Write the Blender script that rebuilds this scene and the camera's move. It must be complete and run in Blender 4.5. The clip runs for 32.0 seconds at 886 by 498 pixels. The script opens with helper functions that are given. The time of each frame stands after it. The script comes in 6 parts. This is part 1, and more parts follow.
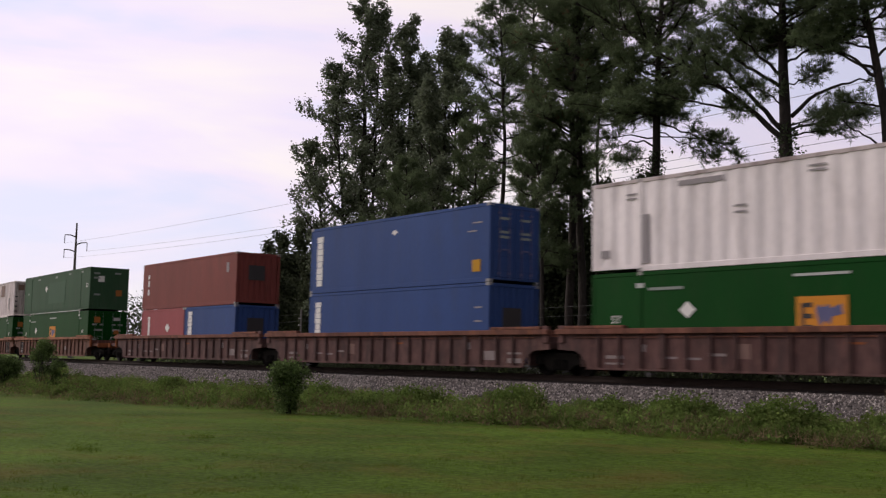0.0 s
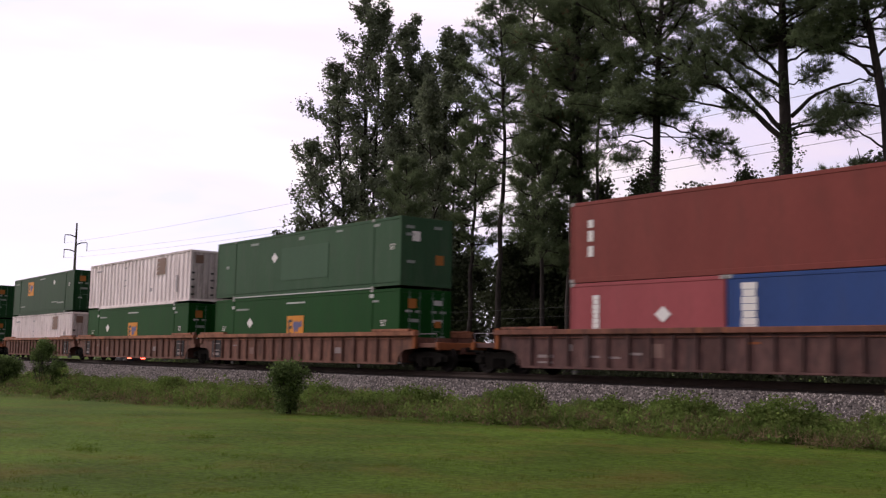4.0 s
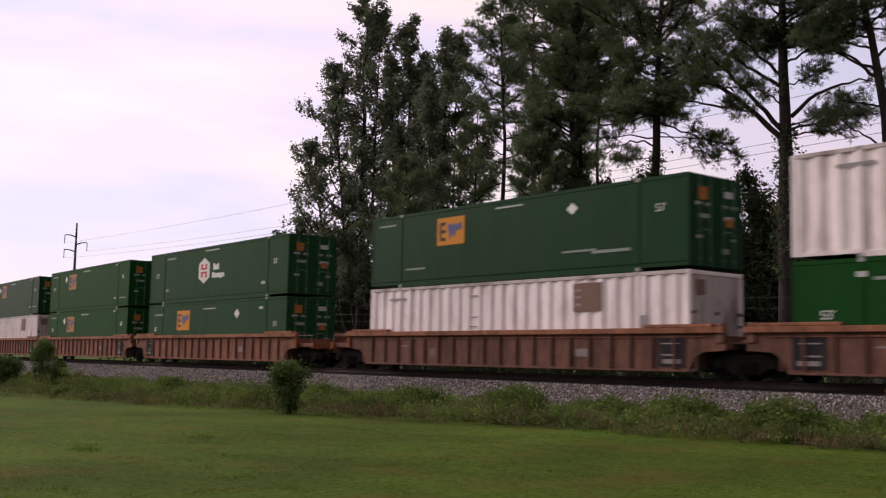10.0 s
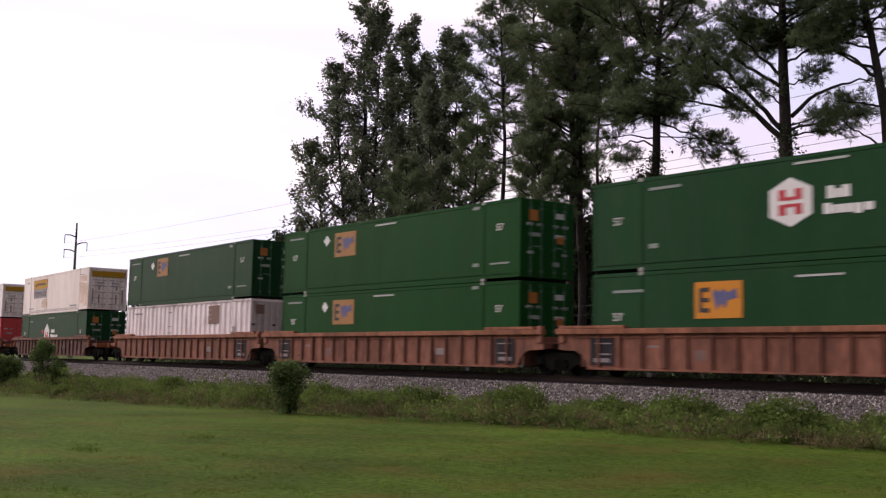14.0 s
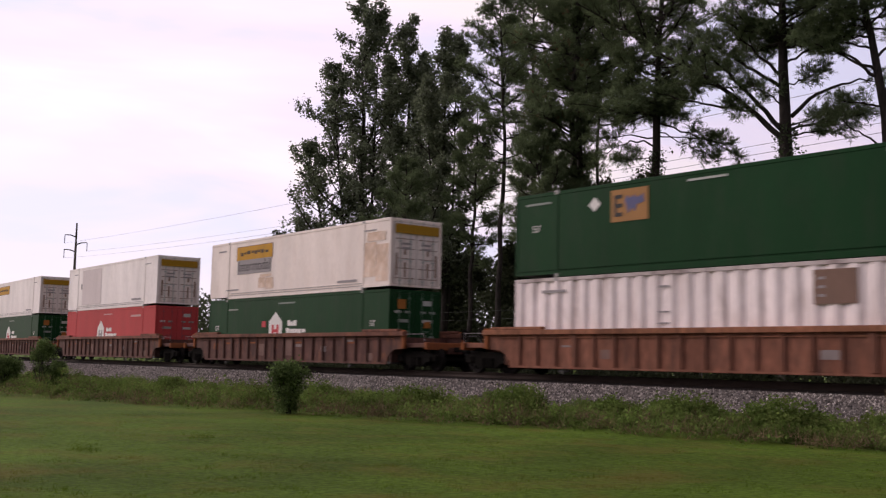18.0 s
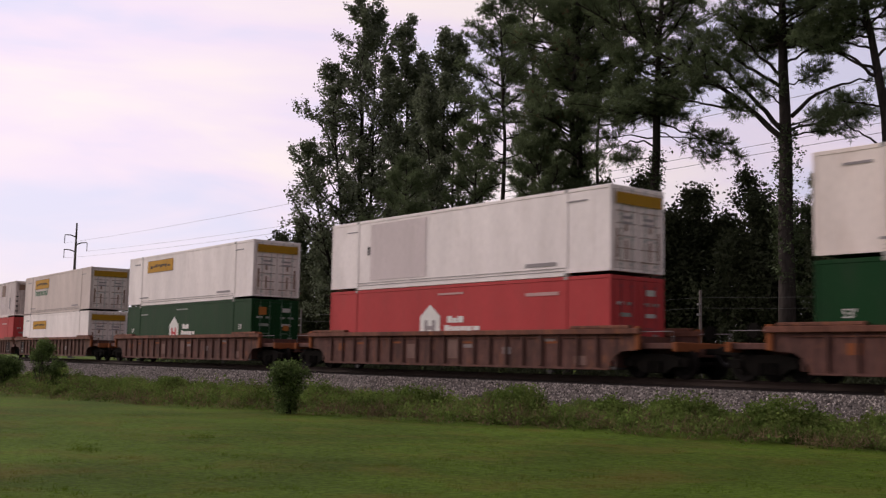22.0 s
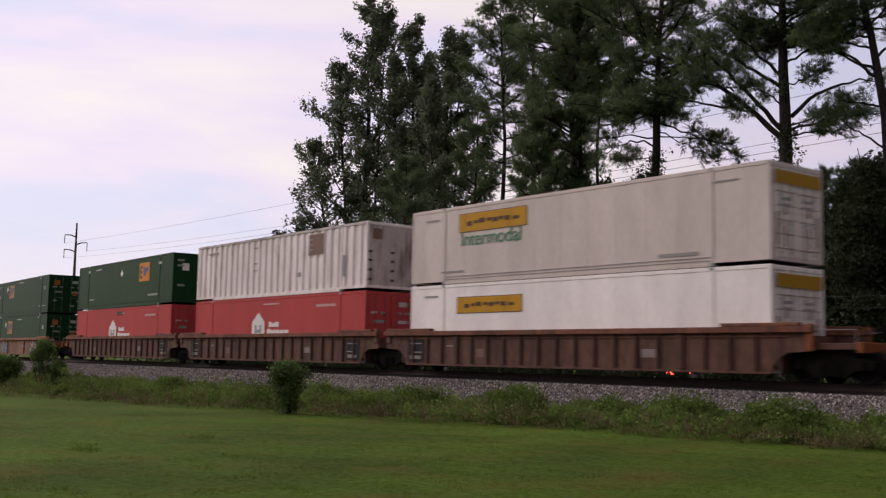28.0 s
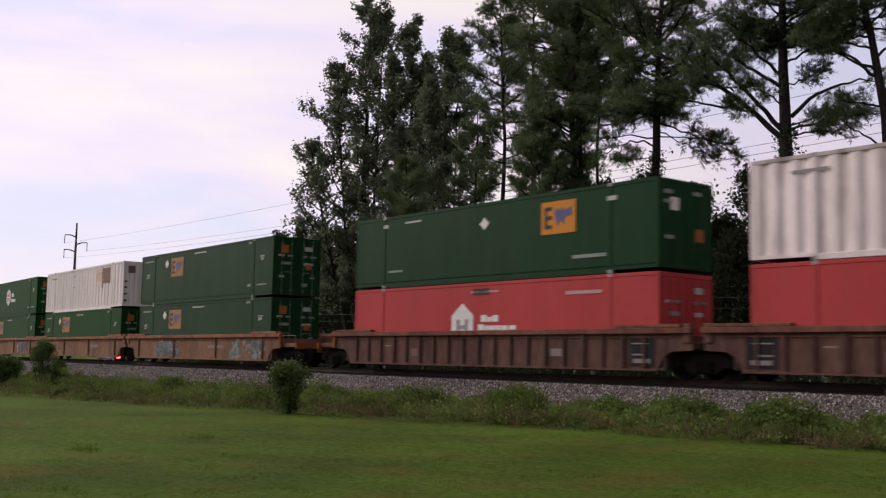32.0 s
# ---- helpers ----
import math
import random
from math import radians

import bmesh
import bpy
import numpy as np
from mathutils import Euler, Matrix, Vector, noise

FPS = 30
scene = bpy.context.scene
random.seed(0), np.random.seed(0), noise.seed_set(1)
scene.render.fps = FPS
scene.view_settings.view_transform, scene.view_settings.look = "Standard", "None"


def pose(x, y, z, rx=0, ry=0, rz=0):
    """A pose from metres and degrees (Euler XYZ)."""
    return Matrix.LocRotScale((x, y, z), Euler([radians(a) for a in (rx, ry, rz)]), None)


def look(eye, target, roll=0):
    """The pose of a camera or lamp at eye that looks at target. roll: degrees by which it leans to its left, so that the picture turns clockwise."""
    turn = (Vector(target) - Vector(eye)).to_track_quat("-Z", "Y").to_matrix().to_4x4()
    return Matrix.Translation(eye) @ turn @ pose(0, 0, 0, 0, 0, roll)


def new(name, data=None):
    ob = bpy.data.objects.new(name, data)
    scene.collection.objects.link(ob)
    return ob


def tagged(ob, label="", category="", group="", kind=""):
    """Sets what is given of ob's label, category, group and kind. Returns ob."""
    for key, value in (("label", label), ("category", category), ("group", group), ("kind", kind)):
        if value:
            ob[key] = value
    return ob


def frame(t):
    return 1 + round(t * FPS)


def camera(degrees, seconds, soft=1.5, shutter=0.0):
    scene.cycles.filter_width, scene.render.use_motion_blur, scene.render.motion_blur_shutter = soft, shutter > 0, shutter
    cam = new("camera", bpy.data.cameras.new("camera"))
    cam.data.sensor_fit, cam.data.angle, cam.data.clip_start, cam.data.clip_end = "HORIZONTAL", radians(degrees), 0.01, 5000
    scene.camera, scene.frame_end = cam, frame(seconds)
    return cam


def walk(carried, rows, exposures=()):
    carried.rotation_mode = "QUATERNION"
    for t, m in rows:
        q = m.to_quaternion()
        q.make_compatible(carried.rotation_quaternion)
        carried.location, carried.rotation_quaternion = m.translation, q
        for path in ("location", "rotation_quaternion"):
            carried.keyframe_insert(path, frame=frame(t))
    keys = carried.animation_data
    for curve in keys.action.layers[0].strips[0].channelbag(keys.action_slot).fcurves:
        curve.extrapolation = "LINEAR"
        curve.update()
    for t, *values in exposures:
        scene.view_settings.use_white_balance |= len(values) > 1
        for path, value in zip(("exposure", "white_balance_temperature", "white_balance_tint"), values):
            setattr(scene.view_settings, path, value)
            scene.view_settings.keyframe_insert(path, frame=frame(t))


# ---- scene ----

# ---------------------------------------------------------------- camera
cam = camera(44.85, 32.0, soft=1.25, shutter=0.65)
EYE = Vector((0.0, 0.0, 0.412))
PHI, TILT = radians(40.84), radians(5.926)
AIM = Vector((-math.cos(PHI) * math.cos(TILT), math.sin(PHI) * math.cos(TILT), math.sin(TILT)))
VIEW = look(EYE, EYE + AIM, 1.133)
walk(cam, [(0.0, VIEW), (32.0, VIEW)],
     [(0.0, 0.03, 6500, 14), (1.0, 0.15, 6500, 17), (2.0, 0.24, 6500, 18), (3.0, 0.26, 6500, 18), (6.0, 0.29, 6500, 19), (7.0, 0.20, 6500, 19), (8.0, 0.09, 6700, 19),
      (10.0, 0.09, 6700, 19), (11.0, 0.18, 6500, 19), (13.0, 0.31, 6500, 20), (14.0, 0.33, 6500, 20), (17.0, 0.21, 6550, 20), (19.0, 0.12, 6650, 19), (21.0, 0.03, 6700, 18),
      (24.0, -0.04, 6650, 17), (25.0, -0.02, 6600, 16), (28.0, -0.05, 6550, 14), (29.0, -0.05, 6550, 14), (32.0, 0.02, 6550, 14)])

# ---------------------------------------------------------------- world and sun
SUN_AZ, SUN_EL = radians(205), radians(24)   # from +x, towards the evening sky behind thin cloud


def make_world():
    w = bpy.data.worlds.new("evening_sky")
    scene.world = w
    w.use_nodes = True
    nt = w.node_tree
    nt.nodes.clear()
    N, Lk = nt.nodes.new, nt.links.new
    out = N("ShaderNodeOutputWorld")
    sky = N("ShaderNodeTexSky")
    sky.sky_type = "NISHITA"
    sky.sun_disc = False
    sky.sun_elevation = SUN_EL
    sky.sun_rotation = math.pi / 2 - SUN_AZ
    sky.dust_density = 2.0
    bg1 = N("ShaderNodeBackground")
    bg1.inputs[1].default_value = 0.12
    Lk(sky.outputs[0], bg1.inputs[0])
    tc = N("ShaderNodeTexCoord")
    mp = N("ShaderNodeMapping")
    mp.inputs["Scale"].default_value = (1.0, 1.0, 4.6)
    mp.inputs["Location"].default_value = (0.35, 0.1, 0.2)
    Lk(tc.outputs["Generated"], mp.inputs[0])
    n1 = N("ShaderNodeTexNoise")
    n1.inputs["Scale"].default_value = 2.6
    n1.inputs["Detail"].default_value = 5
    n1.inputs["Roughness"].default_value = 0.5
    n1.inputs["Distortion"].default_value = 0.35
    Lk(mp.outputs[0], n1.inputs["Vector"])
    ramp = N("ShaderNodeValToRGB")
    cr = ramp.color_ramp
    cr.elements[0].position, cr.elements[0].color = 0.38, (0.80, 0.80, 1.00, 1)
    cr.elements[1].position, cr.elements[1].color = 0.60, (1.05, 0.95, 0.94, 1)
    e = cr.elements.new(0.47)
    e.color = (0.96, 0.85, 0.99, 1)
    Lk(n1.outputs[0], ramp.inputs[0])
    # evening: the west is bright, the east dim; and a broad brightening round the low sun behind the cloud sheet
    def along(way, points):
        d = N("ShaderNodeVectorMath")
        d.operation = "DOT_PRODUCT"
        d.inputs[1].default_value = Vector(way).normalized()
        Lk(tc.outputs["Generated"], d.inputs[0])
        c = N("ShaderNodeFloatCurve")
        cv = c.mapping.curves[0]
        cv.points[0].location, cv.points[1].location = points[0], points[-1]
        for q in points[1:-1]:
            cv.points.new(*q)
        h = N("ShaderNodeMath")
        h.operation = "MULTIPLY_ADD"
        h.inputs[1].default_value, h.inputs[2].default_value = 0.5, 0.5
        Lk(d.outputs["Value"], h.inputs[0])
        Lk(h.outputs[0], c.inputs["Value"])
        return c.outputs[0]
    west = along((-0.93, -0.12, 0.35), ((0.0, 0.12), (0.25, 0.19), (0.5, 0.34), (0.7, 0.425), (1.0, 0.475)))
    glow_part = along((-0.90, 0.40, 0.30), ((0.0, 0.0), (0.86, 0.0), (0.95, 0.02), (1.0, 0.07)))
    add = N("ShaderNodeMath")
    add.operation = "ADD"
    Lk(west, add.inputs[0])
    Lk(glow_part, add.inputs[1])
    rg = N("ShaderNodeMath")
    rg.operation = "MULTIPLY"
    rg.inputs[1].default_value = 1.9
    Lk(add.outputs[0], rg.inputs[0])
    bg2 = N("ShaderNodeBackground")
    # bluer haze towards the horizon
    sep = N("ShaderNodeSeparateXYZ")
    Lk(tc.outputs["Generated"], sep.inputs[0])
    low = N("ShaderNodeMapRange")
    low.inputs["From Min"].default_value, low.inputs["From Max"].default_value = 0.02, 0.17
    low.inputs["To Min"].default_value, low.inputs["To Max"].default_value = 0.6, 0.0
    Lk(sep.outputs["Z"], low.inputs["Value"])
    haze = N("ShaderNodeMix")
    haze.data_type = "RGBA"
    Lk(low.outputs[0], haze.inputs["Factor"])
    Lk(ramp.outputs[0], haze.inputs["A"])
    haze.inputs["B"].default_value = (0.80, 0.85, 1.0, 1)
    Lk(haze.outputs["Result"], bg2.inputs[0])
    Lk(rg.outputs[0], bg2.inputs[1])
    mix = N("ShaderNodeMixShader")
    mix.inputs[0].default_value = 0.86
    Lk(bg1.outputs[0], mix.inputs[1])
    Lk(bg2.outputs[0], mix.inputs[2])
    Lk(mix.outputs[0], out.inputs[0])


make_world()
sun_data = bpy.data.lights.new("sun", "SUN")
sun_data.energy, sun_data.angle, sun_data.color = 1.45, radians(25), (1.0, 0.93, 0.88)
sun_dir = Vector((math.cos(SUN_AZ) * math.cos(SUN_EL), math.sin(SUN_AZ) * math.cos(SUN_EL), math.sin(SUN_EL)))
sun = new("sun", sun_data)
sun.matrix_world = look(sun_dir * 60, (0, 0, 0))


# ---------------------------------------------------------------- materials
def material(name, base, rough=0.6, metal=0.0, grain=(40, 0.12), blotch=(1.2, 0.2), bump=0.1, stretch=(1, 1, 1),
             dirt=None, dirt_amount=0.0, spec=0.5, per_island=0.0, per_object=0.0, leafy=0.0, wear=None, wear_amount=0.0):
    """Base colour varied at two scales, optional dirt in streaks or stains, and fine relief."""
    m = bpy.data.materials.new(name)
    m.use_nodes = True
    nt = m.node_tree
    N, Lk = nt.nodes.new, nt.links.new
    b = nt.nodes["Principled BSDF"]
    b.inputs["Roughness"].default_value = rough
    b.inputs["Metallic"].default_value = metal
    b.inputs["Specular IOR Level"].default_value = spec
    tc = N("ShaderNodeTexCoord")
    mp = N("ShaderNodeMapping")
    mp.inputs["Scale"].default_value = stretch
    Lk(tc.outputs["Object"], mp.inputs[0])
    n1 = N("ShaderNodeTexNoise")
    n1.inputs["Scale"].default_value, n1.inputs["Detail"].default_value = grain[0], 4
    n2 = N("ShaderNodeTexNoise")
    n2.inputs["Scale"].default_value, n2.inputs["Detail"].default_value = blotch[0], 6
    Lk(mp.outputs[0], n1.inputs["Vector"])
    Lk(mp.outputs[0], n2.inputs["Vector"])
    val = None
    for n, amount in ((n1, grain[1]), (n2, blotch[1])):
        r = N("ShaderNodeMapRange")
        r.inputs["From Min"].default_value, r.inputs["From Max"].default_value = 0.3, 0.7
        r.inputs["To Min"].default_value, r.inputs["To Max"].default_value = 1 - amount, 1 + amount
        Lk(n.outputs[0], r.inputs["Value"])
        if val is None:
            val = r.outputs[0]
        else:
            mu = N("ShaderNodeMath")
            mu.operation = "MULTIPLY"
            Lk(val, mu.inputs[0])
            Lk(r.outputs[0], mu.inputs[1])
            val = mu.outputs[0]
    for source, amount in (("island", per_island), ("object", per_object)):
        if amount:
            if source == "island":
                o = N("ShaderNodeNewGeometry").outputs["Random Per Island"]
            else:
                o = N("ShaderNodeObjectInfo").outputs["Random"]
            r = N("ShaderNodeMapRange")
            r.inputs["To Min"].default_value, r.inputs["To Max"].default_value = 1 - amount, 1 + amount
            Lk(o, r.inputs["Value"])
            mu = N("ShaderNodeMath")
            mu.operation = "MULTIPLY"
            Lk(val, mu.inputs[0])
            Lk(r.outputs[0], mu.inputs[1])
            val = mu.outputs[0]
    sc = N("ShaderNodeVectorMath")
    sc.operation = "SCALE"
    sc.inputs[0].default_value = base
    Lk(val, sc.inputs["Scale"])
    colour = sc.outputs[0]
    if dirt:
        n3 = N("ShaderNodeTexNoise")
        n3.inputs["Scale"].default_value, n3.inputs["Detail"].default_value = blotch[0] * 2.3, 8
        n3.inputs["Roughness"].default_value = 0.65
        Lk(mp.outputs[0], n3.inputs["Vector"])
        r = N("ShaderNodeMapRange")
        r.inputs["From Min"].default_value, r.inputs["From Max"].default_value = 0.48, 0.72
        r.inputs["To Min"].default_value, r.inputs["To Max"].default_value = 0, dirt_amount
        Lk(n3.outputs[0], r.inputs["Value"])
        mx = N("ShaderNodeMix")
        mx.data_type = "RGBA"
        Lk(r.outputs[0], mx.inputs["Factor"])
        Lk(colour, mx.inputs["A"])
        mx.inputs["B"].default_value = (*dirt, 1)
        colour = mx.outputs["Result"]
    if wear:
        n4 = N("ShaderNodeTexNoise")
        n4.inputs["Scale"].default_value, n4.inputs["Detail"].default_value = blotch[0] * 5.1, 10
        n4.inputs["Roughness"].default_value, n4.inputs["Distortion"].default_value = 0.7, 0.6
        Lk(mp.outputs[0], n4.inputs["Vector"])
        r = N("ShaderNodeMapRange")
        r.inputs["From Min"].default_value, r.inputs["From Max"].default_value = 0.54, 0.70
        r.inputs["To Min"].default_value, r.inputs["To Max"].default_value = 0, wear_amount
        Lk(n4.outputs[0], r.inputs["Value"])
        mx = N("ShaderNodeMix")
        mx.data_type = "RGBA"
        Lk(r.outputs[0], mx.inputs["Factor"])
        Lk(colour, mx.inputs["A"])
        mx.inputs["B"].default_value = (*wear, 1)
        colour = mx.outputs["Result"]
    Lk(colour, b.inputs["Base Color"])
    if bump:
        bp = N("ShaderNodeBump")
        bp.inputs["Strength"].default_value = bump
        bp.inputs["Distance"].default_value = 0.02
        Lk(n1.outputs[0], bp.inputs["Height"])
        Lk(bp.outputs[0], b.inputs["Normal"])
    if leafy:
        tr = N("ShaderNodeBsdfTranslucent")
        Lk(colour, tr.inputs["Color"])
        ms = N("ShaderNodeMixShader")
        ms.inputs[0].default_value = leafy
        Lk(b.outputs[0], ms.inputs[1])
        Lk(tr.outputs[0], ms.inputs[2])
        Lk(ms.outputs[0], nt.nodes["Material Output"].inputs["Surface"])
    return m


def paint(name, base, dirt=(0.10, 0.08, 0.07), amount=0.35, rough=0.5):
    return material(name, base, rough, grain=(14, 0.06), blotch=(0.7, 0.10), bump=0.05, stretch=(1, 1, 0.28),
                    dirt=dirt, dirt_amount=amount, spec=0.05)


def worn_car(name, base, dirt, rust):
    return material(name, base, 0.8, grain=(9, 0.3), blotch=(0.9, 0.36), bump=0.12, stretch=(1, 1, 0.30), dirt=dirt, dirt_amount=0.95,
                    spec=0.12, wear=rust, wear_amount=0.85)


def glow(name, colour, strength):
    m = bpy.data.materials.new(name)
    m.use_nodes = True
    b = m.node_tree.nodes["Principled BSDF"]
    b.inputs["Base Color"].default_value = (*colour, 1)
    b.inputs["Emission Color"].default_value = (*colour, 1)
    b.inputs["Emission Strength"].default_value = strength
    return m


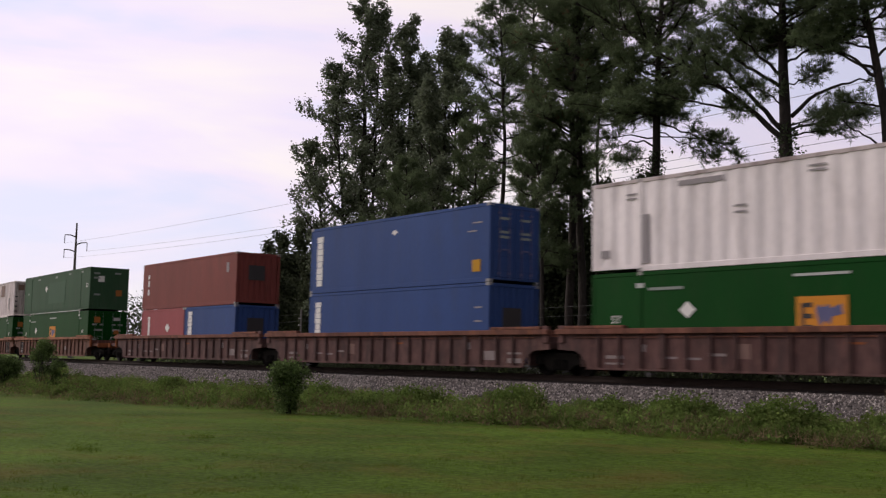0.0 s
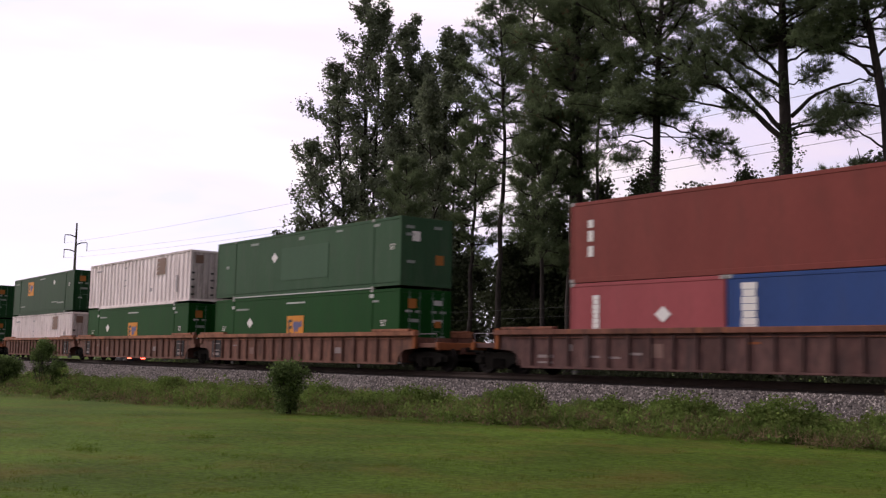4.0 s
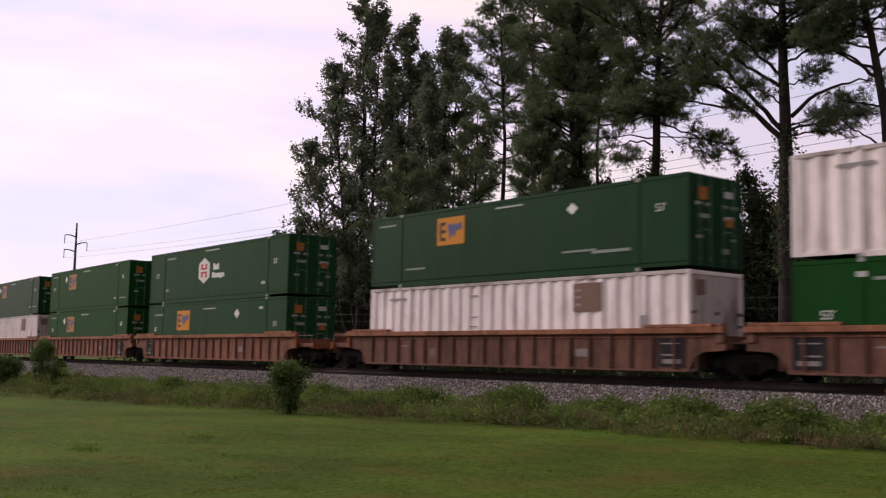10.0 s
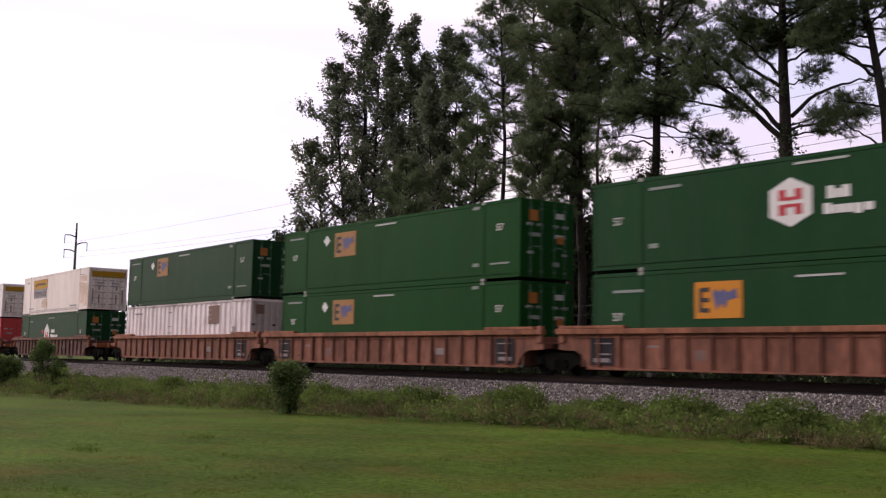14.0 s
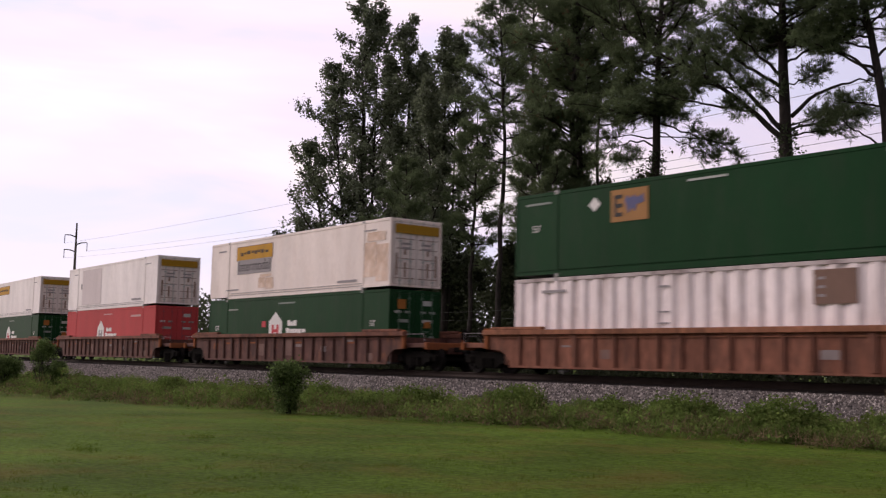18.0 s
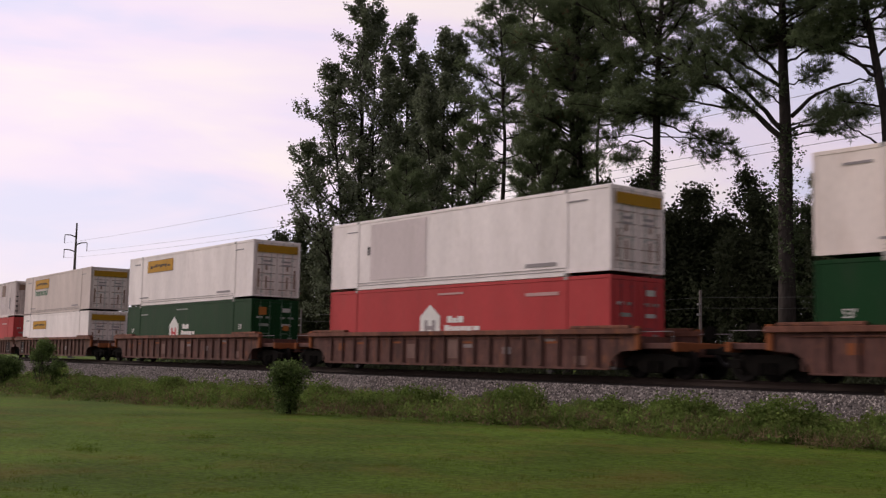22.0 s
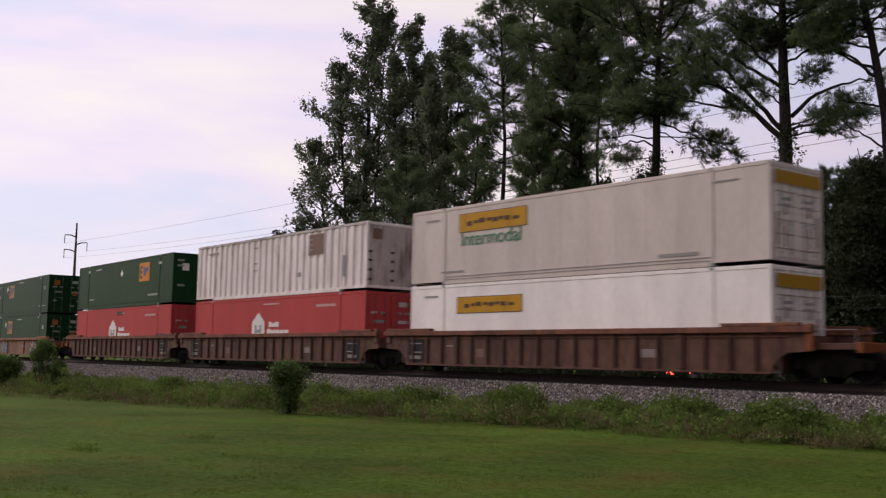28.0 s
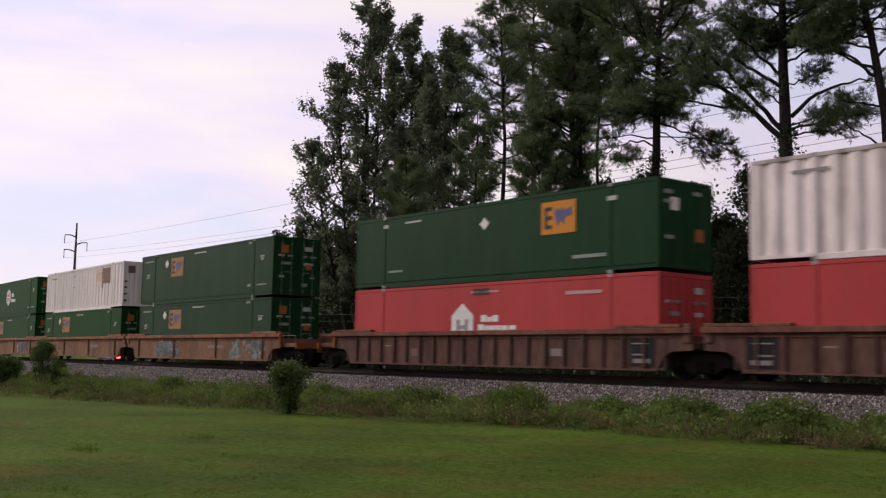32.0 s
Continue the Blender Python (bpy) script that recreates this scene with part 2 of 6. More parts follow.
M = {
    "grass": material("mown_grass", (0.061, 0.102, 0.0105), 0.9, grain=(9, 0.36), blotch=(0.30, 0.30), bump=0.8,
                      dirt=(0.126, 0.088, 0.022), dirt_amount=0.55, spec=0.05),
    "blade": material("grass_blades", (0.080, 0.130, 0.014), 0.85, grain=(3, 0.10), blotch=(0.30, 0.26), bump=0,
                      dirt=(0.145, 0.105, 0.030), dirt_amount=0.55, per_island=0.1, spec=0.05, leafy=0.5),
    "bush_leaf": material("bush_leaves", (0.100, 0.148, 0.046), 0.75, grain=(3, 0.15), blotch=(1.6, 0.4), bump=0, per_island=0.4, spec=0.12, leafy=0.4),
    "door_grime": paint("brown_door_grime", (0.30, 0.215, 0.17), (0.13, 0.08, 0.06), 0.8, 0.8),
    "weed": material("weed_leaves", (0.120, 0.178, 0.042), 0.75, grain=(3, 0.15), blotch=(0.55, 0.5), bump=0,
                     dirt=(0.150, 0.112, 0.050), dirt_amount=0.5, per_island=0.3, spec=0.03, leafy=0.4),
    "weed_dry": material("dry_weed_stems", (0.165, 0.115, 0.062), 0.8, grain=(3, 0.1), blotch=(0.6, 0.3), bump=0, per_island=0.3, spec=0.2),
    "ballast": material("ballast_bed", (0.105, 0.092, 0.084), 0.9, grain=(16, 0.5), blotch=(0.6, 0.2), bump=1.0, spec=0.1),
    "stone": material("ballast_stone", (0.238, 0.212, 0.192), 0.85, grain=(12, 0.2), blotch=(0.5, 0.2), bump=0.2, per_island=0.85, spec=0.2),
    # train's shade put into this near-black bed; rail and tie colours lowered with it
    "shaded_bed": material("shade_darkened_ballast", (0.014, 0.011, 0.010), 0.95, grain=(16, 0.45), blotch=(0.8, 0.2), bump=0.6, spec=0.05),
    "door_white": paint("grimy_white_door_paint", (0.76, 0.68, 0.64), (0.24, 0.15, 0.12), 0.7),
    "rail": material("rail_steel", (0.035, 0.024, 0.019), 0.8, 0.0, dirt=(0.025, 0.016, 0.012), dirt_amount=0.8, spec=0.15),
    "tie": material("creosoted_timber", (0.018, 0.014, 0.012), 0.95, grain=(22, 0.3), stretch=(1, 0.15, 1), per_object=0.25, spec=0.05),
    "road": material("asphalt", (0.055, 0.055, 0.057), 0.85, grain=(60, 0.2), blotch=(0.5, 0.15), bump=0.3),
    "line": material("road_paint", (0.62, 0.60, 0.52), 0.7, grain=(30, 0.1)),
    "bark": material("pine_bark", (0.036, 0.030, 0.026), 0.9, grain=(9, 0.35), blotch=(1.5, 0.25), bump=0.9, stretch=(1, 1, 0.3), spec=0.15),
    "needle": material("pine_needles", (0.120, 0.156, 0.078), 0.75, grain=(2, 0.1), blotch=(0.45, 0.35), bump=0, per_island=0.2, spec=0.1, leafy=0.5),
    "needle_old": material("brown_pine_needles", (0.15, 0.085, 0.045), 0.7, grain=(2, 0.1), bump=0, per_island=0.3, spec=0.2, leafy=0.3),
    "leaf": material("broad_leaves", (0.138, 0.164, 0.100), 0.65, grain=(2, 0.1), blotch=(0.4, 0.3), bump=0, per_island=0.3, spec=0.25, leafy=0.45),
    "ivy": material("ivy_leaves", (0.060, 0.085, 0.034), 0.6, grain=(2, 0.1), blotch=(0.6, 0.25), bump=0, per_island=0.4, spec=0.3, leafy=0.3),
    "far_leaf": material("woodland_leaves", (0.062, 0.074, 0.040), 0.8, grain=(2, 0.1), blotch=(0.25, 0.3), bump=0, per_island=0.3, spec=0.06, leafy=0.25),
    "green": paint("green_container_paint", (0.0055, 0.052, 0.0085), (0.03, 0.05, 0.022), 0.25, 0.6),
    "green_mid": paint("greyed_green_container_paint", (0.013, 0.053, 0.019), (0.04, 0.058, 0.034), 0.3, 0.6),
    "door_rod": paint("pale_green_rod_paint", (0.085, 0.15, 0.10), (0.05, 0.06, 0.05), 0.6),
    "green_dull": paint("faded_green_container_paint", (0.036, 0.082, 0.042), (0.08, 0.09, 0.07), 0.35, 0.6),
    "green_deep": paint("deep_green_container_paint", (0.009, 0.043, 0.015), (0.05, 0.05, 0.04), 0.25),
    "patch_green": paint("pale_green_repaint", (0.050, 0.100, 0.058), (0.05, 0.10, 0.055), 0.6, 0.6),
    "blue": paint("blue_container_paint", (0.034, 0.068, 0.192), (0.06, 0.07, 0.11), 0.25),
    "rust_red": paint("oxide_red_container_paint", (0.195, 0.052, 0.043), (0.12, 0.045, 0.036), 0.45),
    "red": paint("red_container_paint", (0.43, 0.060, 0.060), (0.29, 0.08, 0.07), 0.3, 0.6),
    "dull_red": paint("faded_red_container_paint", (0.30, 0.075, 0.080), (0.16, 0.06, 0.06), 0.3),
    "white": paint("white_container_paint", (0.80, 0.73, 0.71), (0.40, 0.34, 0.31), 0.45),
    "cream": paint("warm_white_container_paint", (0.80, 0.70, 0.64), (0.60, 0.46, 0.38), 0.35),
    "greyish": paint("grey_white_container_paint", (0.60, 0.51, 0.47), (0.42, 0.34, 0.30), 0.35),
    "clean_white": paint("clean_white_container_paint", (0.83, 0.76, 0.73), (0.5, 0.42, 0.38), 0.25),
    "panel_grey": paint("grey_replacement_panel", (0.63, 0.545, 0.535), (0.4, 0.35, 0.33), 0.25),
    "corr_white": paint("weathered_white_corrugated_paint", (0.81, 0.71, 0.685), (0.34, 0.245, 0.21), 0.6),
    "orange": paint("orange_logo_paint", (0.60, 0.24, 0.035), (0.3, 0.15, 0.05), 0.25),
    "aged_orange": paint("aged_orange_sign_paint", (0.37, 0.19, 0.075), (0.2, 0.12, 0.07), 0.5),
    "mark_pink": paint("pinkish_marking_paint", (0.50, 0.31, 0.29), (0.4, 0.15, 0.14), 0.4),
    "dull_orange": paint("dull_orange_sign_paint", (0.36, 0.14, 0.035), (0.15, 0.08, 0.04), 0.4),
    "faded_brown": paint("faded_brown_logo_paint", (0.205, 0.128, 0.098), (0.12, 0.085, 0.07), 0.6),
    "yellow": paint("yellow_band_paint", (0.50, 0.255, 0.022), (0.25, 0.13, 0.035), 0.5),
    "script_dark": paint("dark_brown_sign_script", (0.085, 0.055, 0.035), (0.2, 0.12, 0.05), 0.4),
    "worn_patch": paint("worn_paint_patch", (0.20, 0.125, 0.105), (0.09, 0.055, 0.048), 0.9, 0.85),
    "yellow_end": paint("dirty_yellow_band_paint", (0.36, 0.20, 0.02), (0.15, 0.09, 0.04), 0.6),
    "logo_blue": paint("faded_blue_logo_paint", (0.12, 0.12, 0.22), (0.2, 0.15, 0.15), 0.5),
    "mark_white": paint("white_marking_paint", (0.72, 0.70, 0.66), (0.4, 0.38, 0.34), 0.3),
    "car_mark": paint("worn_car_lettering", (0.24, 0.20, 0.19), (0.09, 0.06, 0.055), 0.8, 0.85),
    "mark_pale": paint("pale_marking_paint", (0.46, 0.47, 0.44), (0.2, 0.22, 0.2), 0.4),
    "mark_dim": paint("worn_white_marking_paint", (0.26, 0.29, 0.26), (0.12, 0.15, 0.12), 0.5),
    "mark_dark": paint("dark_marking_paint", (0.055, 0.05, 0.05), (0.1, 0.09, 0.08), 0.3),
    "mark_grey": paint("grey_marking_paint", (0.30, 0.27, 0.27), (0.2, 0.18, 0.18), 0.3),
    "mark_green": paint("green_marking_paint", (0.06, 0.22, 0.13), (0.1, 0.12, 0.1), 0.3),
    "mark_red": paint("red_marking_paint", (0.50, 0.07, 0.08), (0.3, 0.1, 0.1), 0.3),
    "stain": material("rust_stain", (0.58, 0.40, 0.29), 0.7, grain=(10, 0.15), blotch=(1.3, 0.3), bump=0.05, stretch=(1, 1, 0.4),
                      dirt=(0.74, 0.66, 0.60), dirt_amount=0.8),
    "steel": material("galvanised_steel", (0.32, 0.31, 0.30), 0.55, 0.6, grain=(30, 0.15)),
    # white side paint darkened by grime and, for end walls, by painted-in shade
    "corr_end": paint("grimy_shaded_white_paint", (0.50, 0.43, 0.41), (0.10, 0.06, 0.05), 1.0),
    "casting": paint("cast_corner_steel", (0.36, 0.35, 0.33), (0.15, 0.12, 0.1), 0.5),
    "underframe": material("dark_underframe", (0.035, 0.032, 0.03), 0.85, grain=(12, 0.25)),
    # well cars
    "car_maroon": worn_car("dull_maroon_car_paint", (0.100, 0.052, 0.046), (0.050, 0.034, 0.032), (0.15, 0.085, 0.07)),
    "car_salmon": worn_car("faded_orange_brown_car_paint", (0.205, 0.085, 0.054), (0.090, 0.045, 0.033), (0.27, 0.125, 0.08)),
    "car_tan": worn_car("sun_bleached_brown_car_paint", (0.142, 0.067, 0.048), (0.070, 0.038, 0.030), (0.21, 0.10, 0.06)),
    "car_brown": worn_car("rusty_dark_brown_car_paint", (0.112, 0.054, 0.044), (0.060, 0.034, 0.028), (0.21, 0.085, 0.045)),
    "car_orange": worn_car("orange_tan_car_paint", (0.205, 0.105, 0.058), (0.13, 0.072, 0.045), (0.17, 0.10, 0.075)),
    "car_umber": worn_car("faded_umber_car_paint", (0.112, 0.057, 0.043), (0.058, 0.034, 0.028), (0.16, 0.08, 0.052)),
    "chord_dark": worn_car("worn_rusty_chord", (0.150, 0.064, 0.044), (0.08, 0.04, 0.03), (0.30, 0.11, 0.045)),
    "chord_warm": worn_car("worn_orange_chord", (0.235, 0.098, 0.055), (0.11, 0.05, 0.03), (0.36, 0.16, 0.08)),
    "rust_edge": paint("bare_rust", (0.25, 0.085, 0.035), (0.12, 0.05, 0.03), 0.6, 0.85),
    "truck": material("greasy_cast_steel", (0.009, 0.008, 0.007), 0.95, 0.0, grain=(15, 0.3), dirt=(0.018, 0.014, 0.011), dirt_amount=0.6, spec=0.04),
    "wheel": material("wheel_steel", (0.012, 0.010, 0.009), 0.85, 0.0, grain=(20, 0.2), spec=0.08),
    "black": paint("black_panel_paint", (0.022, 0.020, 0.022), (0.08, 0.06, 0.055), 0.5),
    "graffiti_dark": material("dark_graffiti_paint", (0.10, 0.13, 0.13), 0.6, grain=(5, 0.3), blotch=(1.4, 0.4), bump=0.02),
    "graffiti": material("graffiti_paint", (0.34, 0.37, 0.34), 0.6, grain=(5, 0.5), blotch=(1.4, 0.55), bump=0.02,
                         dirt=(0.10, 0.13, 0.12), dirt_amount=1.0),
    "graffiti_blue": material("blue_graffiti_paint", (0.28, 0.29, 0.35), 0.6, grain=(4, 0.4), blotch=(1.8, 0.5), bump=0.02,
                              dirt=(0.20, 0.13, 0.10), dirt_amount=1.0),
    # poles, wires, vehicles
    "pole": material("weathered_steel_pole", (0.10, 0.085, 0.075), 0.7, 0.3, grain=(4, 0.15)),
    "wood_pole": material("grey_timber_pole", (0.20, 0.18, 0.16), 0.85, grain=(9, 0.25), stretch=(1, 1, 0.2)),
    "wire": material("wire", (0.26, 0.25, 0.28), 0.6, 0.3, bump=0),
    "pale_wire": material("pale_cable", (0.045, 0.05, 0.042), 0.6, bump=0),
    "car_paint": material("dark_vehicle_paint", (0.03, 0.03, 0.035), 0.3, 0.2, bump=0),
    "glass": material("dark_glass", (0.015, 0.017, 0.02), 0.08, bump=0),
    "tyre": material("tyre_rubber", (0.02, 0.02, 0.02), 0.85),
    "head": glow("lit_headlamp", (1.0, 0.86, 0.66), 40.0),
    "tail": glow("lit_tail_lamp", (1.0, 0.05, 0.03), 14.0),
}


# ---------------------------------------------------------------- mesh helpers
def box(bm, x0, x1, y0, y1, z0, z1, bevel=0.0):
    v = [bm.verts.new((x, y, z)) for z in (z0, z1) for y in (y0, y1) for x in (x0, x1)]
    f = [bm.faces.new([v[i] for i in q]) for q in ((0, 2, 3, 1), (4, 5, 7, 6), (0, 1, 5, 4), (2, 6, 7, 3), (1, 3, 7, 5), (0, 4, 6, 2))]
    if bevel:
        edges = {e for g in f for e in g.edges}
        bmesh.ops.bevel(bm, geom=list(edges), offset=bevel, segments=1, affect="EDGES")


def prism(bm, pts, y0, y1):
    """A closed outline in x and z, drawn out from y0 to y1."""
    a = [bm.verts.new((x, y0, z)) for x, z in pts]
    b = [bm.verts.new((x, y1, z)) for x, z in pts]
    n = len(pts)
    bm.faces.new(a)
    bm.faces.new(b[::-1])
    for i in range(n):
        j = (i + 1) % n
        bm.faces.new((a[j], a[i], b[i], b[j]))
    bmesh.ops.recalc_face_normals(bm, faces=bm.faces[:])


def rod(bm, p0, p1, r0, r1=None, n=8, caps=True):
    p0, p1 = Vector(p0), Vector(p1)
    r1 = r0 if r1 is None else r1
    d = (p1 - p0).normalized()
    u = d.orthogonal().normalized()
    w = d.cross(u)
    rings = []
    for p, r in ((p0, r0), (p1, r1)):
        rings.append([bm.verts.new(p + (u * math.cos(a) + w * math.sin(a)) * r) for a in (2 * math.pi * i / n for i in range(n))])
    for i in range(n):
        j = (i + 1) % n
        bm.faces.new((rings[0][i], rings[0][j], rings[1][j], rings[1][i]))
    if caps:
        bm.faces.new(rings[0][::-1])
        bm.faces.new(rings[1])


def lathe_y(bm, profile, n=20):
    """A body of revolution round the y axis: (radius, y) pairs."""
    rings = [[bm.verts.new((r * math.cos(a), y, r * math.sin(a))) for a in (2 * math.pi * i / n for i in range(n))] for r, y in profile]
    for a, b in zip(rings, rings[1:]):
        for i in range(n):
            j = (i + 1) % n
            bm.faces.new((a[i], b[i], b[j], a[j]))
    bm.faces.new(rings[0])
    bm.faces.new(rings[-1][::-1])


CACHE = {}


TALL, LOW = 2.88, 2.64      # high-cube and standard containers
BOX_H = TALL


def mesh_of(key, build, mat, smooth=False):
    """The mesh made by build(bm), made once for each key and material."""
    k = (key, mat, BOX_H)
    if k not in CACHE:
        bm = bmesh.new()
        build(bm)
        me = bpy.data.meshes.new(key if isinstance(key, str) else str(key[0]))
        bm.to_mesh(me)
        bm.free()
        me.materials.append(M[mat])
        if smooth:
            me.shade_smooth()
        CACHE[k] = me
    return CACHE[k]


def part(name, me, parent, m=None, label=""):
    ob = new(name, me)
    ob.parent = parent
    if m is not None:
        ob.matrix_basis = m
    if label:
        ob["label"] = label
    return ob


def raw_mesh(name, verts, faces, mat, smooth=False):
    """A mesh from numpy arrays of vertices and equal-sided faces."""
    verts, faces = np.asarray(verts, dtype=np.float32), np.asarray(faces, dtype=np.int32)
    me = bpy.data.meshes.new(name)
    k = faces.shape[1]
    me.vertices.add(len(verts))
    me.vertices.foreach_set("co", verts.ravel())
    me.loops.add(faces.size)
    me.loops.foreach_set("vertex_index", faces.ravel())
    me.polygons.add(len(faces))
    me.polygons.foreach_set("loop_start", np.arange(0, faces.size, k, dtype=np.int32))
    me.update(calc_edges=True)
    me.materials.append(M[mat])
    if smooth:
        me.shade_smooth()
    return me


# ---------------------------------------------------------------- the plan: track, lawn, road
TRACK_Y, BEND = 27.10, 0.000617      # centre line: y = TRACK_Y + BEND * x * x
LAWN_Z = -1.10


BEND_END = 115.0                     # past this the line runs straight on


def track_y(x, off=0.0):
    c = max(-BEND_END, min(BEND_END, x))
    return TRACK_Y + off + BEND * c * c + 2 * BEND * c * (x - c)


def track_turn(x):
    return math.atan(2 * BEND * max(-BEND_END, min(BEND_END, x)))


def track_pose(x, off=0.0, z=0.0):
    return Matrix.Translation((x, track_y(x, off), z)) @ Matrix.Rotation(track_turn(x), 4, "Z")


def sweep(profile, xs, mat, name, close=False):
    """A strip swept along the track: profile of (offset across, height)."""
    rows = []
    for x in xs:
        s = track_turn(x)
        for off, z in profile:
            rows.append((x - math.sin(s) * off, track_y(x) + math.cos(s) * off, z))
    n = len(profile)
    faces = []
    for i in range(len(xs) - 1):
        for j in range(n if close else n - 1):
            k = (j + 1) % n
            faces.append((i * n + j, i * n + k, (i + 1) * n + k, (i + 1) * n + j))
    return raw_mesh(name, rows, faces, mat)


def lawn_edge(x):
    """The lawn's far edge, where the mower stops."""
    return 15.9 + 0.20 * (x + 24.5) + (0.05 * max(0.0, -24.5 - x)) + 0.25 * math.sin(x * 0.7) + 0.15 * math.sin(x * 1.9 + 1)


def ground_z(x, y):
    c = track_y(max(-260.0, min(260.0, x)))
    z = LAWN_Z + 0.10 * noise.noise((x * 0.05, y * 0.05, 0.3)) + 0.025 * noise.noise((x * 0.35, y * 0.35, 3.1))
    d = y - c
    if d > 3.0:
        z = max(z, LAWN_Z + min(1.0, (d - 3.0) / 6.0) * 0.45)
    return z


def build_ground():
    xs = sorted(set([-4800, -2500, -1200, -600, -400] + list(range(-300, -60, 10)) + [x * 1.0 for x in range(-60, 12, 1)] +
                    list(range(15, 300, 15)) + [400, 600, 1200, 2500, 4800]))
    ys = sorted(set([-4800, -2000, -800, -300, -100, -50, -25, -12, -6] + [y * 1.0 for y in range(-2, 26)] + list(range(26, 80, 3)) +
                    list(range(80, 200, 15)) + [250, 400, 800, 2000, 4800]))
    verts = [(x, y, ground_z(x, y)) for x in xs for y in ys]
    ny = len(ys)
    faces = [(i * ny + j, (i + 1) * ny + j, (i + 1) * ny + j + 1, i * ny + j + 1) for i in range(len(xs) - 1) for j in range(ny - 1)]
    g = new("ground", raw_mesh("ground", verts, faces, "grass", True))
    tagged(g, "mown green lawn and rough grass, dull under evening light", "ground", kind="structure")


build_ground()

XS_TRACK = [x * 4.0 for x in range(-70, 31)]


def build_track():
    bal = new("ballast", sweep([(-5.0, -1.22), (-4.3, -0.95), (-3.3, -0.58), (-2.45, -0.28), (-1.9, -0.24), (0, -0.24), (1.9, -0.24),
                                (2.45, -0.28), (3.4, -0.6), (4.8, -1.0), (5.4, -1.3)], XS_TRACK, "ballast", "ballast"))
    tagged(bal, "grey crushed-stone ballast bank carrying the railway track", "ballast", kind="structure")
    # dark strip over the ballast top that paints the shade beneath the train
    bed = new("track_bed", sweep([(-1.8, -0.225), (-1.2, -0.193), (1.2, -0.193), (1.8, -0.225)], XS_TRACK, "shaded_bed", "track_bed"))
    tagged(bed, "near-black ballast strip between and beside the rails, painted train shade", "ballast", kind="structure")
    track = new("railway_track")
    tagged(track, "worn steel rails on dark timber ties in grey ballast", "railway track", kind="structure")
    head = [(-0.036, 0.0), (0.036, 0.0), (0.036, -0.035), (0.009, -0.05), (0.009, -0.145), (0.07, -0.17), (0.07, -0.18), (-0.07, -0.18),
            (-0.07, -0.17), (-0.009, -0.145), (-0.009, -0.05), (-0.036, -0.035)]
    for side in (-0.7535, 0.7535):
        part("rail", sweep([(o + side, z) for o, z in head], XS_TRACK, "rail", "rail", True), track)
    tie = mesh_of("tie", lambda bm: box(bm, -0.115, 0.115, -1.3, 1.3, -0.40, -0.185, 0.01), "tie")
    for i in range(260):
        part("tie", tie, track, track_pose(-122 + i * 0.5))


build_track()


def build_stones():
    rng = np.random.RandomState(5)
    n = 28000
    x = -75 + 75 * rng.rand(n) ** 0.75
    u = rng.rand(n)
    off = -2.2 - 2.6 * u
    z = np.interp(-off, [1.9, 2.45, 3.3, 4.3, 5.0], [-0.24, -0.28, -0.58, -0.95, -1.22])
    y = TRACK_Y + BEND * x * x + off
    size = 0.016 + 0.027 * rng.rand(n)
    base = np.array([(1, 0, 0), (0, 1, 0), (-1, 0, 0), (0, -1, 0), (0, 0, 1), (0, 0, -1)], dtype=float)
    jit = base[None] * (0.7 + 0.6 * rng.rand(n, 6, 1)) + 0.25 * rng.randn(n, 6, 3)
    verts = np.stack([x, y, z + 0.01], 1)[:, None] + jit * size[:, None, None]
    tri = np.array([(0, 1, 4), (1, 2, 4), (2, 3, 4), (3, 0, 4), (1, 0, 5), (2, 1, 5), (3, 2, 5), (0, 3, 5)])
    faces = (np.arange(n) * 6)[:, None, None] + tri[None]
    ob = new("ballast_stones", raw_mesh("ballast_stones", verts.reshape(-1, 3), faces.reshape(-1, 3), "stone"))
    tagged(ob, "loose grey crushed stones scattered over the ballast bank", "ballast", kind="stuff")


build_stones()


def build_road():
    prof = [(7.6, -0.70), (7.7, -0.585), (11.0, -0.54), (14.3, -0.585), (14.4, -0.70)]
    road = new("road", sweep(prof, XS_TRACK, "road", "road"))
    tagged(road, "grey two-lane asphalt road running beyond the railway", "road", kind="structure")
    for o in (7.95, 10.91, 11.09, 14.05):
        z = -0.54 - 0.045 * abs(o - 11.0) / 3.3 + 0.008
        part("road_line", sweep([(o - 0.06, z), (o + 0.06, z)], XS_TRACK, "line", "road_line"), road)


build_road()

# ---------------------------------------------------------------- containers
def corrugated(bm, x0, x1, z0, z1, y, pitch, depth, slope, flip=1):
    """A trapezoidal sheet from x0 to x1; its crests lie at y, its troughs depth inside."""
    n = max(1, round((x1 - x0) / pitch))
    p = (x1 - x0) / n
    flat = p / 2 - slope
    line = []
    for i in range(n):
        a = x0 + i * p
        line += [(a, 0), (a + flat, 0), (a + flat + slope, 1), (a + 2 * flat + slope, 1)]
    line.append((x1, 0))
    lo = [bm.verts.new((x, y + flip * depth * d, z0)) for x, d in line]
    hi = [bm.verts.new((x, y + flip * depth * d, z1)) for x, d in line]
    for i in range(len(line) - 1):
        q = (lo[i], lo[i + 1], hi[i + 1], hi[i])
        bm.faces.new(q if flip > 0 else q[::-1])


TEXTS = {}


